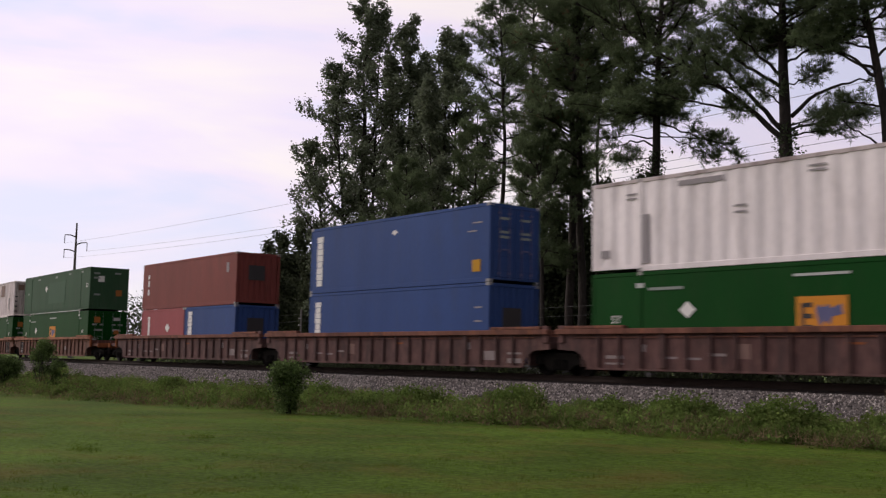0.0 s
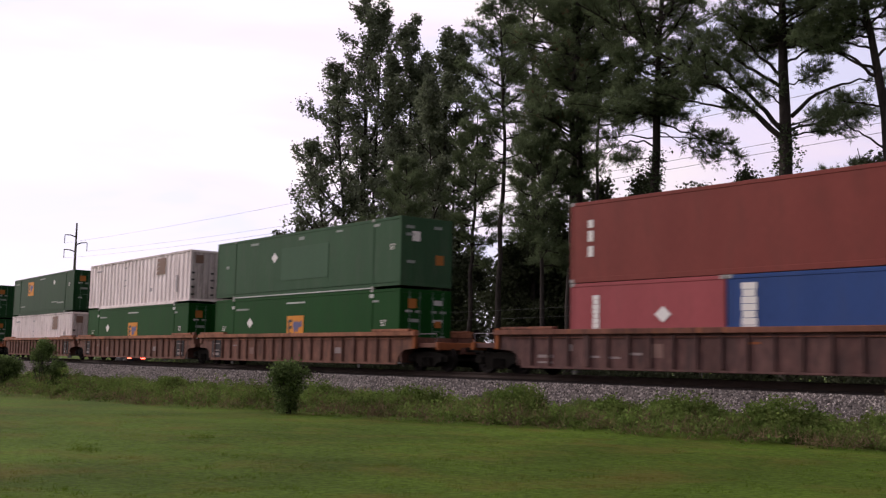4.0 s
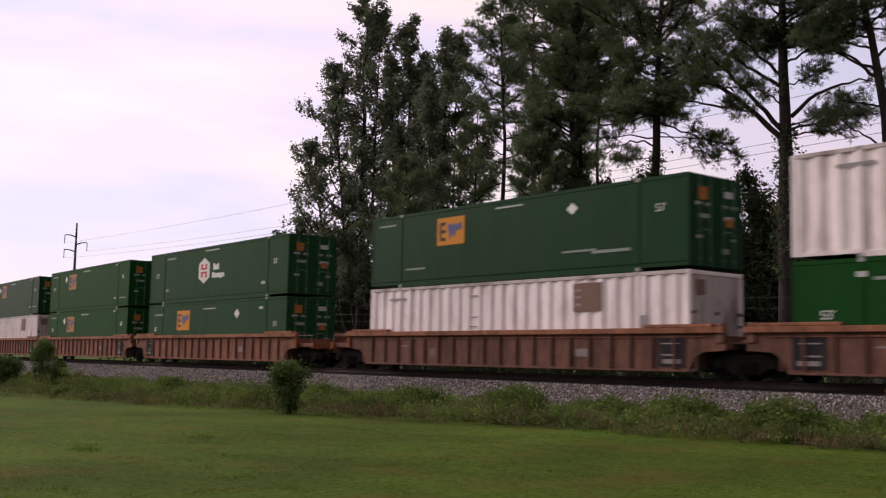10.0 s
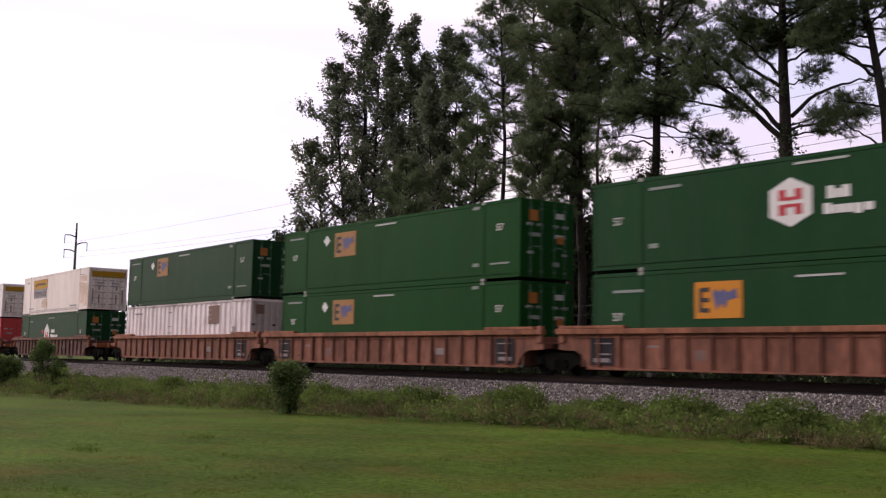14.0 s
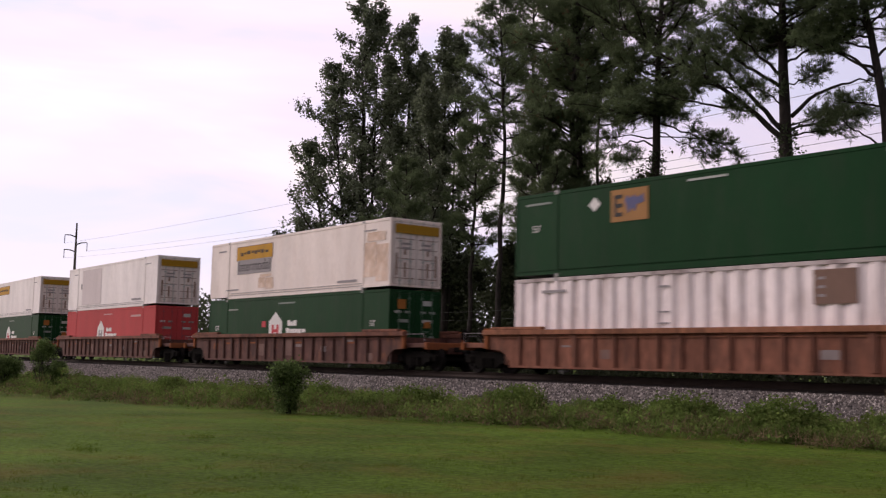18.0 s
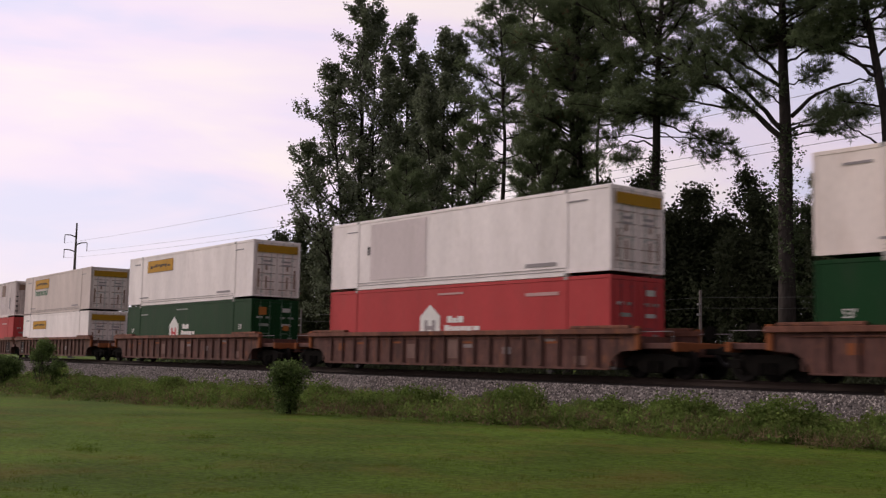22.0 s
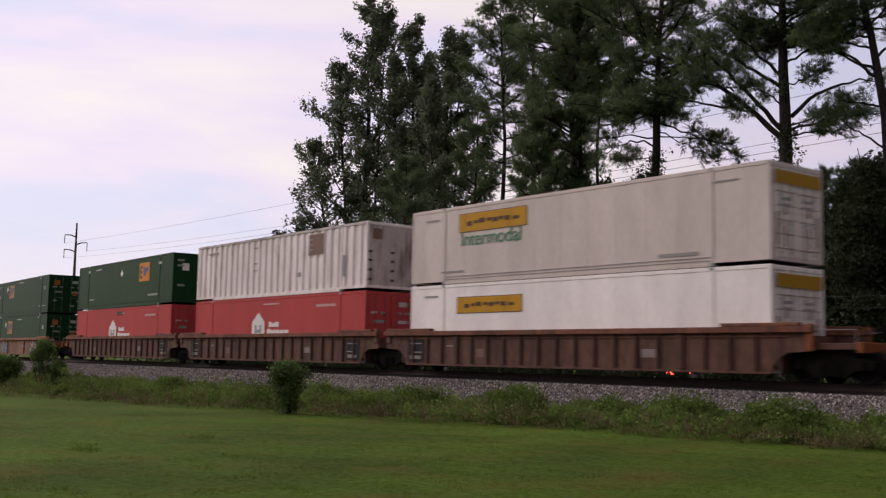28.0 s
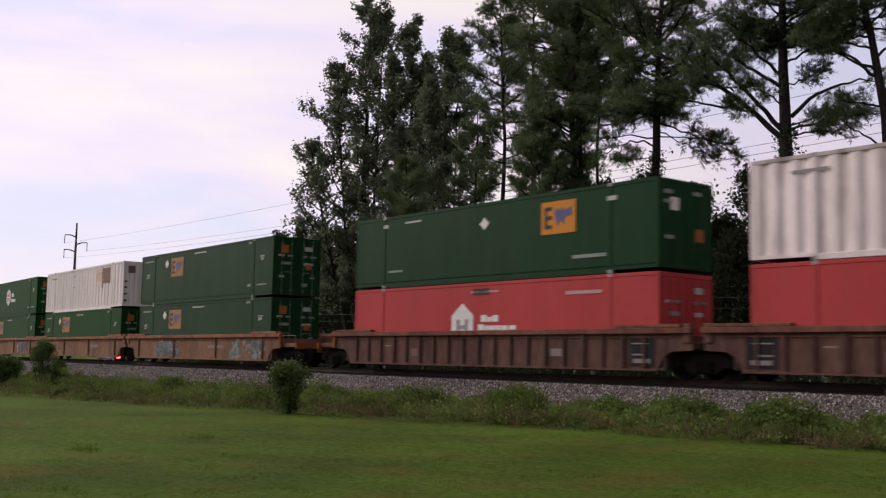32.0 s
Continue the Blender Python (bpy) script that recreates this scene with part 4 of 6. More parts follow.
def well_car(name, paint_key, front, rear, ribbed, plates_front, plates_rear, label, group, trucks):
    """One unit of a well car, origin at rail level. front and rear: 'joint' (shared truck) or 'coupler'."""
    car = new(name)
    tagged(car, label, "railcar", group)
    LB, LC = 8.15, 9.15
    rise = [(LB, 0.23), (LB + 0.06, 0.44), (LB + 0.22, 0.64), (LB + 0.50, 0.80), (LC + 0.25, 0.84), (LC + 0.25, 1.34)]
    outline = rise + [(-x, z) for x, z in rise[::-1]]
    wall = mesh_of(("well_side", 0), lambda bm: prism(bm, outline, -1.425, -1.39), paint_key)
    chord_mat = "chord_dark" if paint_key in ("car_maroon", "car_brown", "car_umber") else "chord_warm"
    sill = mesh_of(("side_sill", 0), lambda bm: box(bm, -LB, LB, -1.46, -1.38, 0.21, 0.27, 0.012), paint_key)
    ledge = mesh_of(("side_ledge", 0), lambda bm: box(bm, -LB - 0.5, LB + 0.5, -1.475, -1.42, 1.215, 1.245), chord_mat)
    chord = mesh_of(("top_chord", 0), lambda bm: (box(bm, -LC - 0.28, LC + 0.28, -1.58, -1.33, 1.33, 1.50, 0.015)), chord_mat)
    cap = mesh_of(("chord_cap", 0), lambda bm: box(bm, -1.25, 1.25, -1.575, -1.34, 1.502, 1.60, 0.015), chord_mat)
    rib = mesh_of(("side_rib", 0), lambda bm: box(bm, -0.045, 0.045, -1.505, -1.42, 0.31, 1.33, 0.01), paint_key)
    wide_rib = mesh_of(("wide_rib", 0), lambda bm: box(bm, -0.11, 0.11, -1.515, -1.42, 0.31, 1.33, 0.01), paint_key)
    for s in (0, 1):
        m = Matrix.Rotation(math.pi * s, 4, "Z")
        part("side_wall", wall, car, m)
        part("top_chord", chord, car, m)
        part("side_sill", sill, car, m)
        part("side_ledge", ledge, car, m)
        for x in (-LC + 1.35, LC - 1.35):
            part("chord_cap", cap, car, m @ Matrix.Translation((x, 0, 0)))
        if ribbed:
            for i in range(19):
                x = -7.65 + i * 0.85
                part("rib", wide_rib if i in (3, 15) else rib, car, m @ Matrix.Translation((x, 0, 0)))
        else:
            for x in (-7.6, -2.6, 2.6, 7.6):
                part("rib", rib, car, m @ Matrix.Translation((x, 0, 0)))
    part("floor", mesh_of("well_floor", lambda bm: ([box(bm, -8.1 + i * 1.8, -7.8 + i * 1.8, -1.40, 1.40, 0.24, 0.32) for i in range(10)],
                                                    box(bm, -8.2, 8.2, -0.25, 0.25, 0.24, 0.315)), "underframe"), car)
    # load seats at the forty-foot fittings
    seat = mesh_of("load_seat", lambda bm: box(bm, -0.2, 0.2, -1.40, 1.40, 0.315, 0.348), "underframe")
    for x in (-6.096, 6.096):
        part("load_seat", seat, car, Matrix.Translation((x, 0, 0)))
    stub = mesh_of("brake_rigging", lambda bm: (box(bm, -0.12, 0.12, -1.5, -1.35, 0.10, 0.16), box(bm, -0.06, 0.06, -1.52, -1.48, 0.05, 0.18)), "underframe")
    for x in (-5.6, 5.6):
        part("lug", stub, car, Matrix.Translation((x, 0, 0)))
    for s, kind in ((1, front), (-1, rear)):
        m = Matrix.Identity(4) if s > 0 else Matrix.Rotation(math.pi, 4, "Z")
        part("bulkhead", mesh_of("bulkhead", lambda bm: (box(bm, 8.32, 8.42, -1.40, 1.40, 0.30, 1.30), box(bm, 8.42, 8.75, -1.40, 1.40, 0.84, 0.95)), paint_key), car, m)
        if kind == "joint":
            part("end_platform", mesh_of("joint_platform", lambda bm: (box(bm, 8.42, 9.35, -1.32, 1.32, 0.86, 1.08, 0.02), box(bm, 9.2, 9.66, -0.42, 0.42, 0.80, 1.16, 0.04)), paint_key), car, m)
            for y in (-1.42, 1.42):
                part("corner_post", mesh_of("joint_post", lambda bm: box(bm, 9.12, 9.38, -0.07, 0.07, 1.05, 1.62, 0.02), paint_key), car, m @ Matrix.Translation((0, y, 0)))
            part("articulation", mesh_of("articulation", lambda bm: (rod(bm, (9.66, 0, 0.74), (9.66, 0, 1.22), 0.30, n=12), box(bm, 9.3, 9.68, -0.9, 0.9, 0.9, 1.04)), "truck"), car, m)
        else:
            part("end_platform", mesh_of("coupler_platform", lambda bm: (box(bm, 8.42, 10.75, -1.30, 1.30, 0.88, 1.06, 0.02), box(bm, 8.6, 10.8, -0.36, 0.36, 0.66, 0.90)), paint_key), car, m)
            part("end_beam", mesh_of("end_beam", lambda bm: box(bm, 10.62, 10.78, -1.42, 1.42, 0.80, 1.08, 0.02), "rust_edge"), car, m)
            for y in (-1.45, 1.45):
                part("corner_post", mesh_of("coupler_post", lambda bm: box(bm, 9.22, 9.42, -0.06, 0.06, 0.84, 1.56, 0.02), "rust_edge"), car, m @ Matrix.Translation((0, y, 0)))
                part("grab_rail", mesh_of("grab_rail", lambda bm: (rod(bm, (9.4, 0, 1.40), (10.6, 0, 1.40), 0.010, n=6), rod(bm, (10.6, 0, 1.06), (10.6, 0, 1.41), 0.008, n=6)), "mark_grey"), car, m @ Matrix.Translation((0, y * 0.955, 0)))
            part("coupler", mesh_of("coupler", lambda bm: (box(bm, 10.7, 11.35, -0.10, 0.10, 0.74, 0.92, 0.02), box(bm, 11.3, 11.68, -0.17, 0.20, 0.68, 0.98, 0.05)), "truck"), car, m)
            part("air_hose", mesh_of("air_hose", lambda bm: (rod(bm, (10.8, 0.35, 0.8), (11.2, 0.32, 0.40), 0.025, n=6), rod(bm, (11.2, 0.32, 0.40), (11.6, 0.28, 0.5), 0.025, n=6)), "tyre"), car, m)
            part("brake_wheel", mesh_of("brake_wheel", lambda bm: (rod(bm, (10.2, 0.9, 1.06), (10.2, 0.9, 1.55), 0.03, n=6), rod(bm, (10.2, 0.88, 1.42), (10.2, 0.92, 1.42), 0.22, n=14)), "truck"), car, m)
        if (s > 0 and plates_front) or (s < 0 and plates_rear):
            for y in ((-1,) if s > 0 else (1,)):
                mm = m if y < 0 else m @ Matrix.Scale(-1, 4, (0, 1, 0))
                part("data_panel", mesh_of("data_panel", lambda bm: box(bm, 7.02, 8.02, -1.452, -1.424, 0.36, 1.24), "black"), car, mm, "black panel with worn white marks")
                for k, (x0, x1, z0, z1) in enumerate(((7.2, 7.85, 0.45, 0.58), (7.15, 7.6, 0.68, 0.73), (7.15, 7.8, 1.02, 1.06))):
                    part("marking", mesh_of(("data_bar", k), lambda bm: box(bm, x0, x1, -1.460, -1.451, z0, z1), "car_mark"), car, mm)
    for x in trucks:
        truck(car, x)
    return car


def graffiti(car, x, z, w, h, tones, seed):
    """A sprayed piece: overlapping crooked letter shapes and flecks in a few tones, one layer a tone."""
    rng = random.Random(seed)
    for layer, (tone, count, size) in enumerate(zip(tones, (22, 34, 46), (0.42, 0.26, 0.12))):
        bm = bmesh.new()
        for i in range(count):
            cx, cz = x + w * rng.uniform(-0.46, 0.46), z + h * rng.uniform(-0.44, 0.44)
            r = size * rng.uniform(0.5, 1.0)
            n = rng.randint(4, 7)
            lean = rng.uniform(-0.6, 0.6)
            ring = []
            for k in range(n):
                a = 2 * math.pi * k / n
                q = r * rng.uniform(0.55, 1.1)
                pz = max(z - h / 2, min(z + h / 2, cz + q * math.sin(a)))
                ring.append(bm.verts.new((cx + q * math.cos(a) * 0.7 + lean * (pz - cz), -1.428 - 0.003 * layer - 0.0001 * i, pz)))
            bm.faces.new(ring)
        bmesh.ops.solidify(bm, geom=bm.faces[:], thickness=0.001)
        me = bpy.data.meshes.new("graffiti")
        bm.to_mesh(me)
        bm.free()
        me.materials.append(M[tone])
        part("graffiti", me, car, None, "sprayed graffiti lettering")


def car_marks(car, marks):
    for kind, x, z, w, h in marks:
        if kind.startswith("graffiti"):
            tones = ("graffiti", "graffiti_dark", "mark_pale") if kind == "graffiti" else ("graffiti_blue", "graffiti_dark", "graffiti")
            graffiti(car, x, z, w, h, tones, int(x * 10) + 500)
            continue
        mat = {"bar": "car_mark", "pale": "worn_patch", "rust": "rust_edge", "clean": "mark_white"}[kind]
        part("marking", plate(w, h, mat, 0.006), car, Matrix.Translation((x, -1.426, z)))


# ---------------------------------------------------------------- the train
B, L53, L40, L20 = "box", 16.154, 12.192, 6.058
EMP_LOW = [("orange_sign", 0.0, 1.42, 1.48, 1.05), ("diamond", -4.32, 1.68, 0.58, 0.50), ("bar", 0.0, 2.53, 1.66, 0.10), ("dim_bar", -5.12, 2.34, 1.3, 0.12),
           ("number_53", -7.05, 1.42, 1, 1), ("number_53", 6.97, 1.50, 1, 1), ("dim_bar", 6.4, 2.4, 0.4, 0.12), ("bar", -6.1, 2.46, 0.3, 0.2), ("bar", 6.1, 2.62, 0.3, 0.22)]
EMP_LEFT = [("dull_sign", -2.95, 2.02, 1.62, 1.04), ("diamond", -4.40, 2.26, 0.50, 0.48), ("bar", 0.0, 2.62, 1.4, 0.09), ("dim_bar", -6.95, 2.52, 1.2, 0.10),
            ("number_53", -7.05, 1.66, 1, 1), ("number_53", 7.0, 1.9, 1, 1), ("dim_bar", 5.7, 2.7, 0.35, 0.16), ("dim_bar", 5.7, 0.62, 0.34, 0.18), ("dim_bar", 7.0, 0.62, 1.0, 0.09)]
BROWN = [("faded_sign", 4.0, 2.18, 1.25, 0.92), ("grey_bar", -6.2, 2.42, 1.1, 0.09), ("grey_bar", -1.6, 2.4, 0.4, 0.07), ("grey_bar", -1.6, 1.64, 0.42, 0.05), ("grey_bar", -1.6, 1.30, 0.42, 0.05), ("grey_bar", 6.3, 1.1, 0.25, 0.9), ("grey_bar", 2.6, 0.9, 0.3, 0.2)]
HOUSE = [("house", -1.1, 1.36, 1.22, 1.60), ("two_bars", 0.75, 1.45, 1.7, 0.62), ("dim_bar", -0.1, 2.55, 1.5, 0.09), ("dim_bar", -5.4, 2.36, 1.0, 0.10), ("number_53", -7.1, 1.45, 1, 1), ("number_53", 6.9, 1.5, 1, 1)]
HOUSE_RED = [("house", -1.1, 1.36, 1.22, 1.60), ("two_bars", 0.78, 1.42, 2.0, 0.58), ("dim_bar", 0.1, 2.54, 1.5, 0.10), ("dim_bar", 4.97, 2.35, 1.6, 0.16)]
JB = [("yellow_band", -3.42, 2.22, 3.60, 0.65), ("grey_bar", -6.8, 2.45, 0.8, 0.07), ("grey_bar", 6.6, 2.45, 0.9, 0.05), ("grey_bar", 4.9, 0.42, 1.5, 0.10), ("grey_bar", -5.6, 0.45, 1.3, 0.07)]
A_UP = [("grey_bar", -3.84, 2.56, 1.6, 0.16), ("grey_bar", -6.43, 2.42, 0.4, 0.05), ("grey_bar", -6.43, 2.28, 0.4, 0.05), ("grey_bar", -2.48, 1.70, 0.4, 0.06), ("grey_bar", -2.48, 1.52, 0.4, 0.06), ("grey_bar", -0.07, 2.55, 0.5, 0.06),
        ("grey_bar", -0.07, 2.42, 0.5, 0.06), ("grey_bar", -5.9, 1.0, 0.28, 1.5), ("grey_bar", -7.5, 0.6, 0.35, 0.25)]
G = "green fifty-three-foot steel freight container"
# unit: place along the train, lower load, upper load; a load is (colour, length, style, doors forward, marks, offset, label)
UNITS = [
    (-13.83, [("green", L53, "ribbed", True, EMP_LOW, 0, G + " with an orange sign, in the well")], [("white", L53, "waved", True, A_UP, 0, "dirty white corrugated container stacked on a green one")]),
    (-33.02, [("blue", L40, "ribbed", False, [("strip", -5.35, 1.55, 0.45, 1.9), ("grey_bar", 5.5, 2.0, 0.4, 0.06), ("grey_bar", 5.5, 1.5, 0.4, 0.06)], 0, "blue forty-foot container with a white vertical strip, in the well")],
     [("blue", L40, "ribbed", True, [("strip", -5.33, 1.39, 0.48, 2.2), ("diamond", 0.26, 2.24, 0.42, 0.24), ("yellow_square", 5.36, 0.62, 0.46, 0.44), ("grey_bar", 5.1, 1.9, 0.5, 0.05), ("grey_bar", 5.4, 2.2, 0.5, 0.05)], 0, "blue forty-foot container stacked on a matching one")]),
    (-52.34, [("dull_red", L20, "ribbed", True, [("strip", -1.9, 1.64, 0.28, 1.2), ("diamond", 0.8, 1.57, 0.62, 0.5)], -3.06, "faded red twenty-foot container in the well"),
              ("blue", L20, "ribbed", False, [("strip", -2.3, 1.61, 0.5, 1.6)], 3.06, "blue twenty-foot container with a white strip, in the well")],
     [("rust_red", L40, "ribbed", False, [("strip", -5.2, 1.9, 0.22, 0.25), ("strip", -5.2, 1.5, 0.22, 0.35), ("strip", -5.2, 1.0, 0.22, 0.35), ("grey_bar", 5.1, 1.9, 0.25, 0.5)], 0, "rust-red forty-foot container on two short ones")]),
    (-75.7, [("green", L53, "ribbed", True, EMP_LOW, 0, G + " with an orange sign, in the well")],
     # last bar is no lettering: it paints the bottom rail's top-lit edge
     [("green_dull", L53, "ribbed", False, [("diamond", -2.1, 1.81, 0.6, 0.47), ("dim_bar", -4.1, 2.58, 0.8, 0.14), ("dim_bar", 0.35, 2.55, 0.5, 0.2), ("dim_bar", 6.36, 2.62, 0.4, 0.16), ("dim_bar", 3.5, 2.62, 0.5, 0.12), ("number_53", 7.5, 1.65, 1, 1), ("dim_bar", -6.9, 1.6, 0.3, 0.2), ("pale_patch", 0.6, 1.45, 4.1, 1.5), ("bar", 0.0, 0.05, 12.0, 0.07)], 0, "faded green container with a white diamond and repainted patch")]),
    (-95.1, [("green", L53, "ribbed", True, EMP_LOW, 0, G + " with an orange sign, in the well")], [("corr_white", L53, "corrugated", False, BROWN, 0, "dirty white corrugated container with a faded brown sign")]),
    (-114.6, [("corr_white", L53, "corrugated", False, BROWN, 0, "white corrugated container with a faded brown sign, in the well")],
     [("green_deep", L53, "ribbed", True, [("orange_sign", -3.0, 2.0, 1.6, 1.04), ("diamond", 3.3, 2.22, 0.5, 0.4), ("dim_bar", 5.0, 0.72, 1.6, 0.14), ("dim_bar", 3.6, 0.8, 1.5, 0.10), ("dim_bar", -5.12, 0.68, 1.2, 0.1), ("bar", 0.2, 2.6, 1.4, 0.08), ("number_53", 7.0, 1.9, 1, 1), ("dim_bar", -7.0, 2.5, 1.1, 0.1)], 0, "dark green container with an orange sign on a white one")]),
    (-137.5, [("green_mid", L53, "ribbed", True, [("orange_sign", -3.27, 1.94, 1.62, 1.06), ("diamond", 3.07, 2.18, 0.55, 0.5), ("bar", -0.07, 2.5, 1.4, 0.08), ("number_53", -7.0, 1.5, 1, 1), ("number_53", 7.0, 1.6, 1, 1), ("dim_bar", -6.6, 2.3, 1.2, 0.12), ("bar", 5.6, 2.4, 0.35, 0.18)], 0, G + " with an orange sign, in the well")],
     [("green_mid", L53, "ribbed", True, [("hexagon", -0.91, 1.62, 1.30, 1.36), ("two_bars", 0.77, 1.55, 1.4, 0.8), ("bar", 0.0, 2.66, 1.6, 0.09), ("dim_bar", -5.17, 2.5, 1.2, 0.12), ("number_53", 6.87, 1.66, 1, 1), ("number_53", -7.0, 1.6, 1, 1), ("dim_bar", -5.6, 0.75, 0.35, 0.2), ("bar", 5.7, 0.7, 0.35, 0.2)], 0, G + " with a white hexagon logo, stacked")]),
    (-157.0, [("green", L53, "ribbed", True, EMP_LEFT, 0, G + " with an orange sign, in the well")], [("green", L53, "ribbed", True, EMP_LEFT, 0, G + " with an orange sign, stacked")]),
    (-176.2, [("corr_white", L53, "corrugated", False, BROWN, 0, "white corrugated container with a faded brown sign, in the well")], [("green_deep", L53, "ribbed", True, [("dull_sign", -2.95, 2.12, 1.5, 1.02)] + EMP_LEFT[1:], 0, "dark green container with an orange sign on a white one")]),
    (-199.7, [("green_deep", L53, "ribbed", True, HOUSE + [("red_bar", -2.22, 1.6, 0.36, 0.28)], 0, "dark green container with a white house-shaped logo, in the well")],
     [("cream", L53, "smooth", True, JB + [("words", -3.42, 1.56, 3.4, 0.72), ("stain", 7.05, 1.35, 1.9, 2.3), ("stain", -2.2, 0.75, 1.6, 0.8)], 0, "warm white container with a yellow sign and rust-stained end panels")]),
    (-222.9, [("red", L53, "ribbed", True, HOUSE_RED, 0, "red container with a white house-shaped logo, in the well")],
     [("clean_white", L53, "smooth", True, [("grey_panel", -3.3, 1.52, 3.7, 2.3), ("dark_bar", -5.3, 1.6, 0.14, 0.35), ("grey_bar", 4.9, 0.44, 1.5, 0.12), ("grey_bar", -6.5, 2.45, 0.8, 0.05), ("grey_bar", 6.6, 2.45, 0.9, 0.05)], 0, "white container with a grey replacement panel on a red one")]),
    (-246.15, [("green_deep", L53, "ribbed", True, HOUSE, 0, "dark green container with a white house-shaped logo, in the well")], [("clean_white", L53, "smooth", True, JB, 0, "white container with a yellow sign on a dark green one")]),
    (-269.35, [("clean_white", L53, "smooth", True, [("yellow_band", -3.55, 2.09, 3.45, 0.56), ("grey_bar", -6.8, 2.45, 0.8, 0.07)], 0, "clean white container with a yellow sign, in the well")],
     [("greyish", L53, "smooth", True, JB[:1] + [("words", -3.5, 1.60, 3.4, 0.74)] + JB[1:], 0, "grey-white container with a yellow sign and green lettering")]),
    (-288.7, [("red", L53, "ribbed", True, HOUSE_RED, 0.13, "red container with a white house-shaped logo, in the well")], [("corr_white", L53, "corrugated", False, BROWN, 0.13, "dirty white corrugated container on a red one")]),
    (-307.9, [("red", L53, "ribbed", True, HOUSE_RED + [("dark_bar", -0.08, 2.55, 0.9, 0.22)], 0, "red container with a white house-shaped logo, in the well")],
     [("green_deep", L53, "ribbed", False, [("orange_sign", 3.8, 2.0, 1.6, 1.1), ("diamond", 0.05, 2.1, 0.5, 0.45), ("dim_bar", 5.2, 0.62, 1.5, 0.16), ("dim_bar", -5.3, 0.65, 0.9, 0.12), ("bar", -4.2, 2.55, 1.0, 0.1), ("bar", 6.2, 2.4, 0.4, 0.2), ("bar", -6.0, 2.5, 0.3, 0.2)], 0, "dark green container with an orange sign on a red one")]),
    (-331.1, [("green_deep", L53, "ribbed", True, EMP_LEFT, 0, "dark green container with an orange sign, in the well")], [("green_deep", L53, "ribbed", True, EMP_LEFT, 0, "dark green container with an orange sign, stacked")]),
    (-350.2, [("green", L53, "ribbed", True, EMP_LEFT, 0, G + " with an orange sign, in the well")], [("clean_white", L53, "corrugated", False, [("faded_sign", 4.9, 2.15, 1.5, 0.95), ("stain", 3.6, 2.0, 1.3, 1.3)] + BROWN[1:4], 0, "bright white corrugated container with a faded brown sign")]),
    (-368.9, [("green", L53, "ribbed", True, EMP_LEFT, 0, G + " with an orange sign, in the well")],
     [("green", L53, "ribbed", True, [("hexagon", -0.91, 1.62, 1.30, 1.36), ("two_bars", 0.77, 1.55, 1.4, 0.8)] + EMP_LEFT[4:], 0, G + " with a white hexagon logo, stacked")]),
]
BARS = [("bar", -7.0, 0.62, 0.7, 0.10), ("bar", -7.0, 0.42, 0.7, 0.06), ("bar", -4.9, 0.62, 0.6, 0.07), ("bar", -4.05, 0.60, 0.6, 0.07), ("bar", -3.2, 0.72, 0.6, 0.08), ("pale", -2.35, 0.82, 0.5, 0.42), ("bar", 6.4, 0.62, 0.6, 0.32), ("bar", 7.7, 0.7, 0.7, 0.07), ("bar", 7.7, 0.45, 0.7, 0.16), ("bar", 5.2, 0.95, 0.3, 0.25), ("bar", -5.9, 0.9, 0.25, 0.22), ("rust", 1.0, 1.05, 0.5, 0.06)]
RUSTY = [("rust", -5.5, 1.05, 0.5, 0.08), ("rust", -3.0, 1.08, 0.5, 0.07), ("pale", 0.45, 0.85, 0.55, 0.7), ("bar", 1.3, 0.95, 0.5, 0.12), ("rust", 1.3, 1.08, 0.5, 0.06), ("pale", -2.1, 0.75, 0.5, 0.55), ("rust", 5.6, 1.08, 0.6, 0.08), ("bar", 5.5, 1.15, 0.45, 0.1), ("pale", 6.9, 0.5, 0.5, 0.3), ("rust", -6.9, 0.9, 0.4, 0.3), ("bar", 3.4, 0.8, 0.4, 0.25)]
SOFT = [("bar", 3.9, 0.75, 0.55, 0.25), ("pale", -3.8, 0.7, 0.4, 0.3), ("bar", -5.5, 0.95, 0.4, 0.06)]
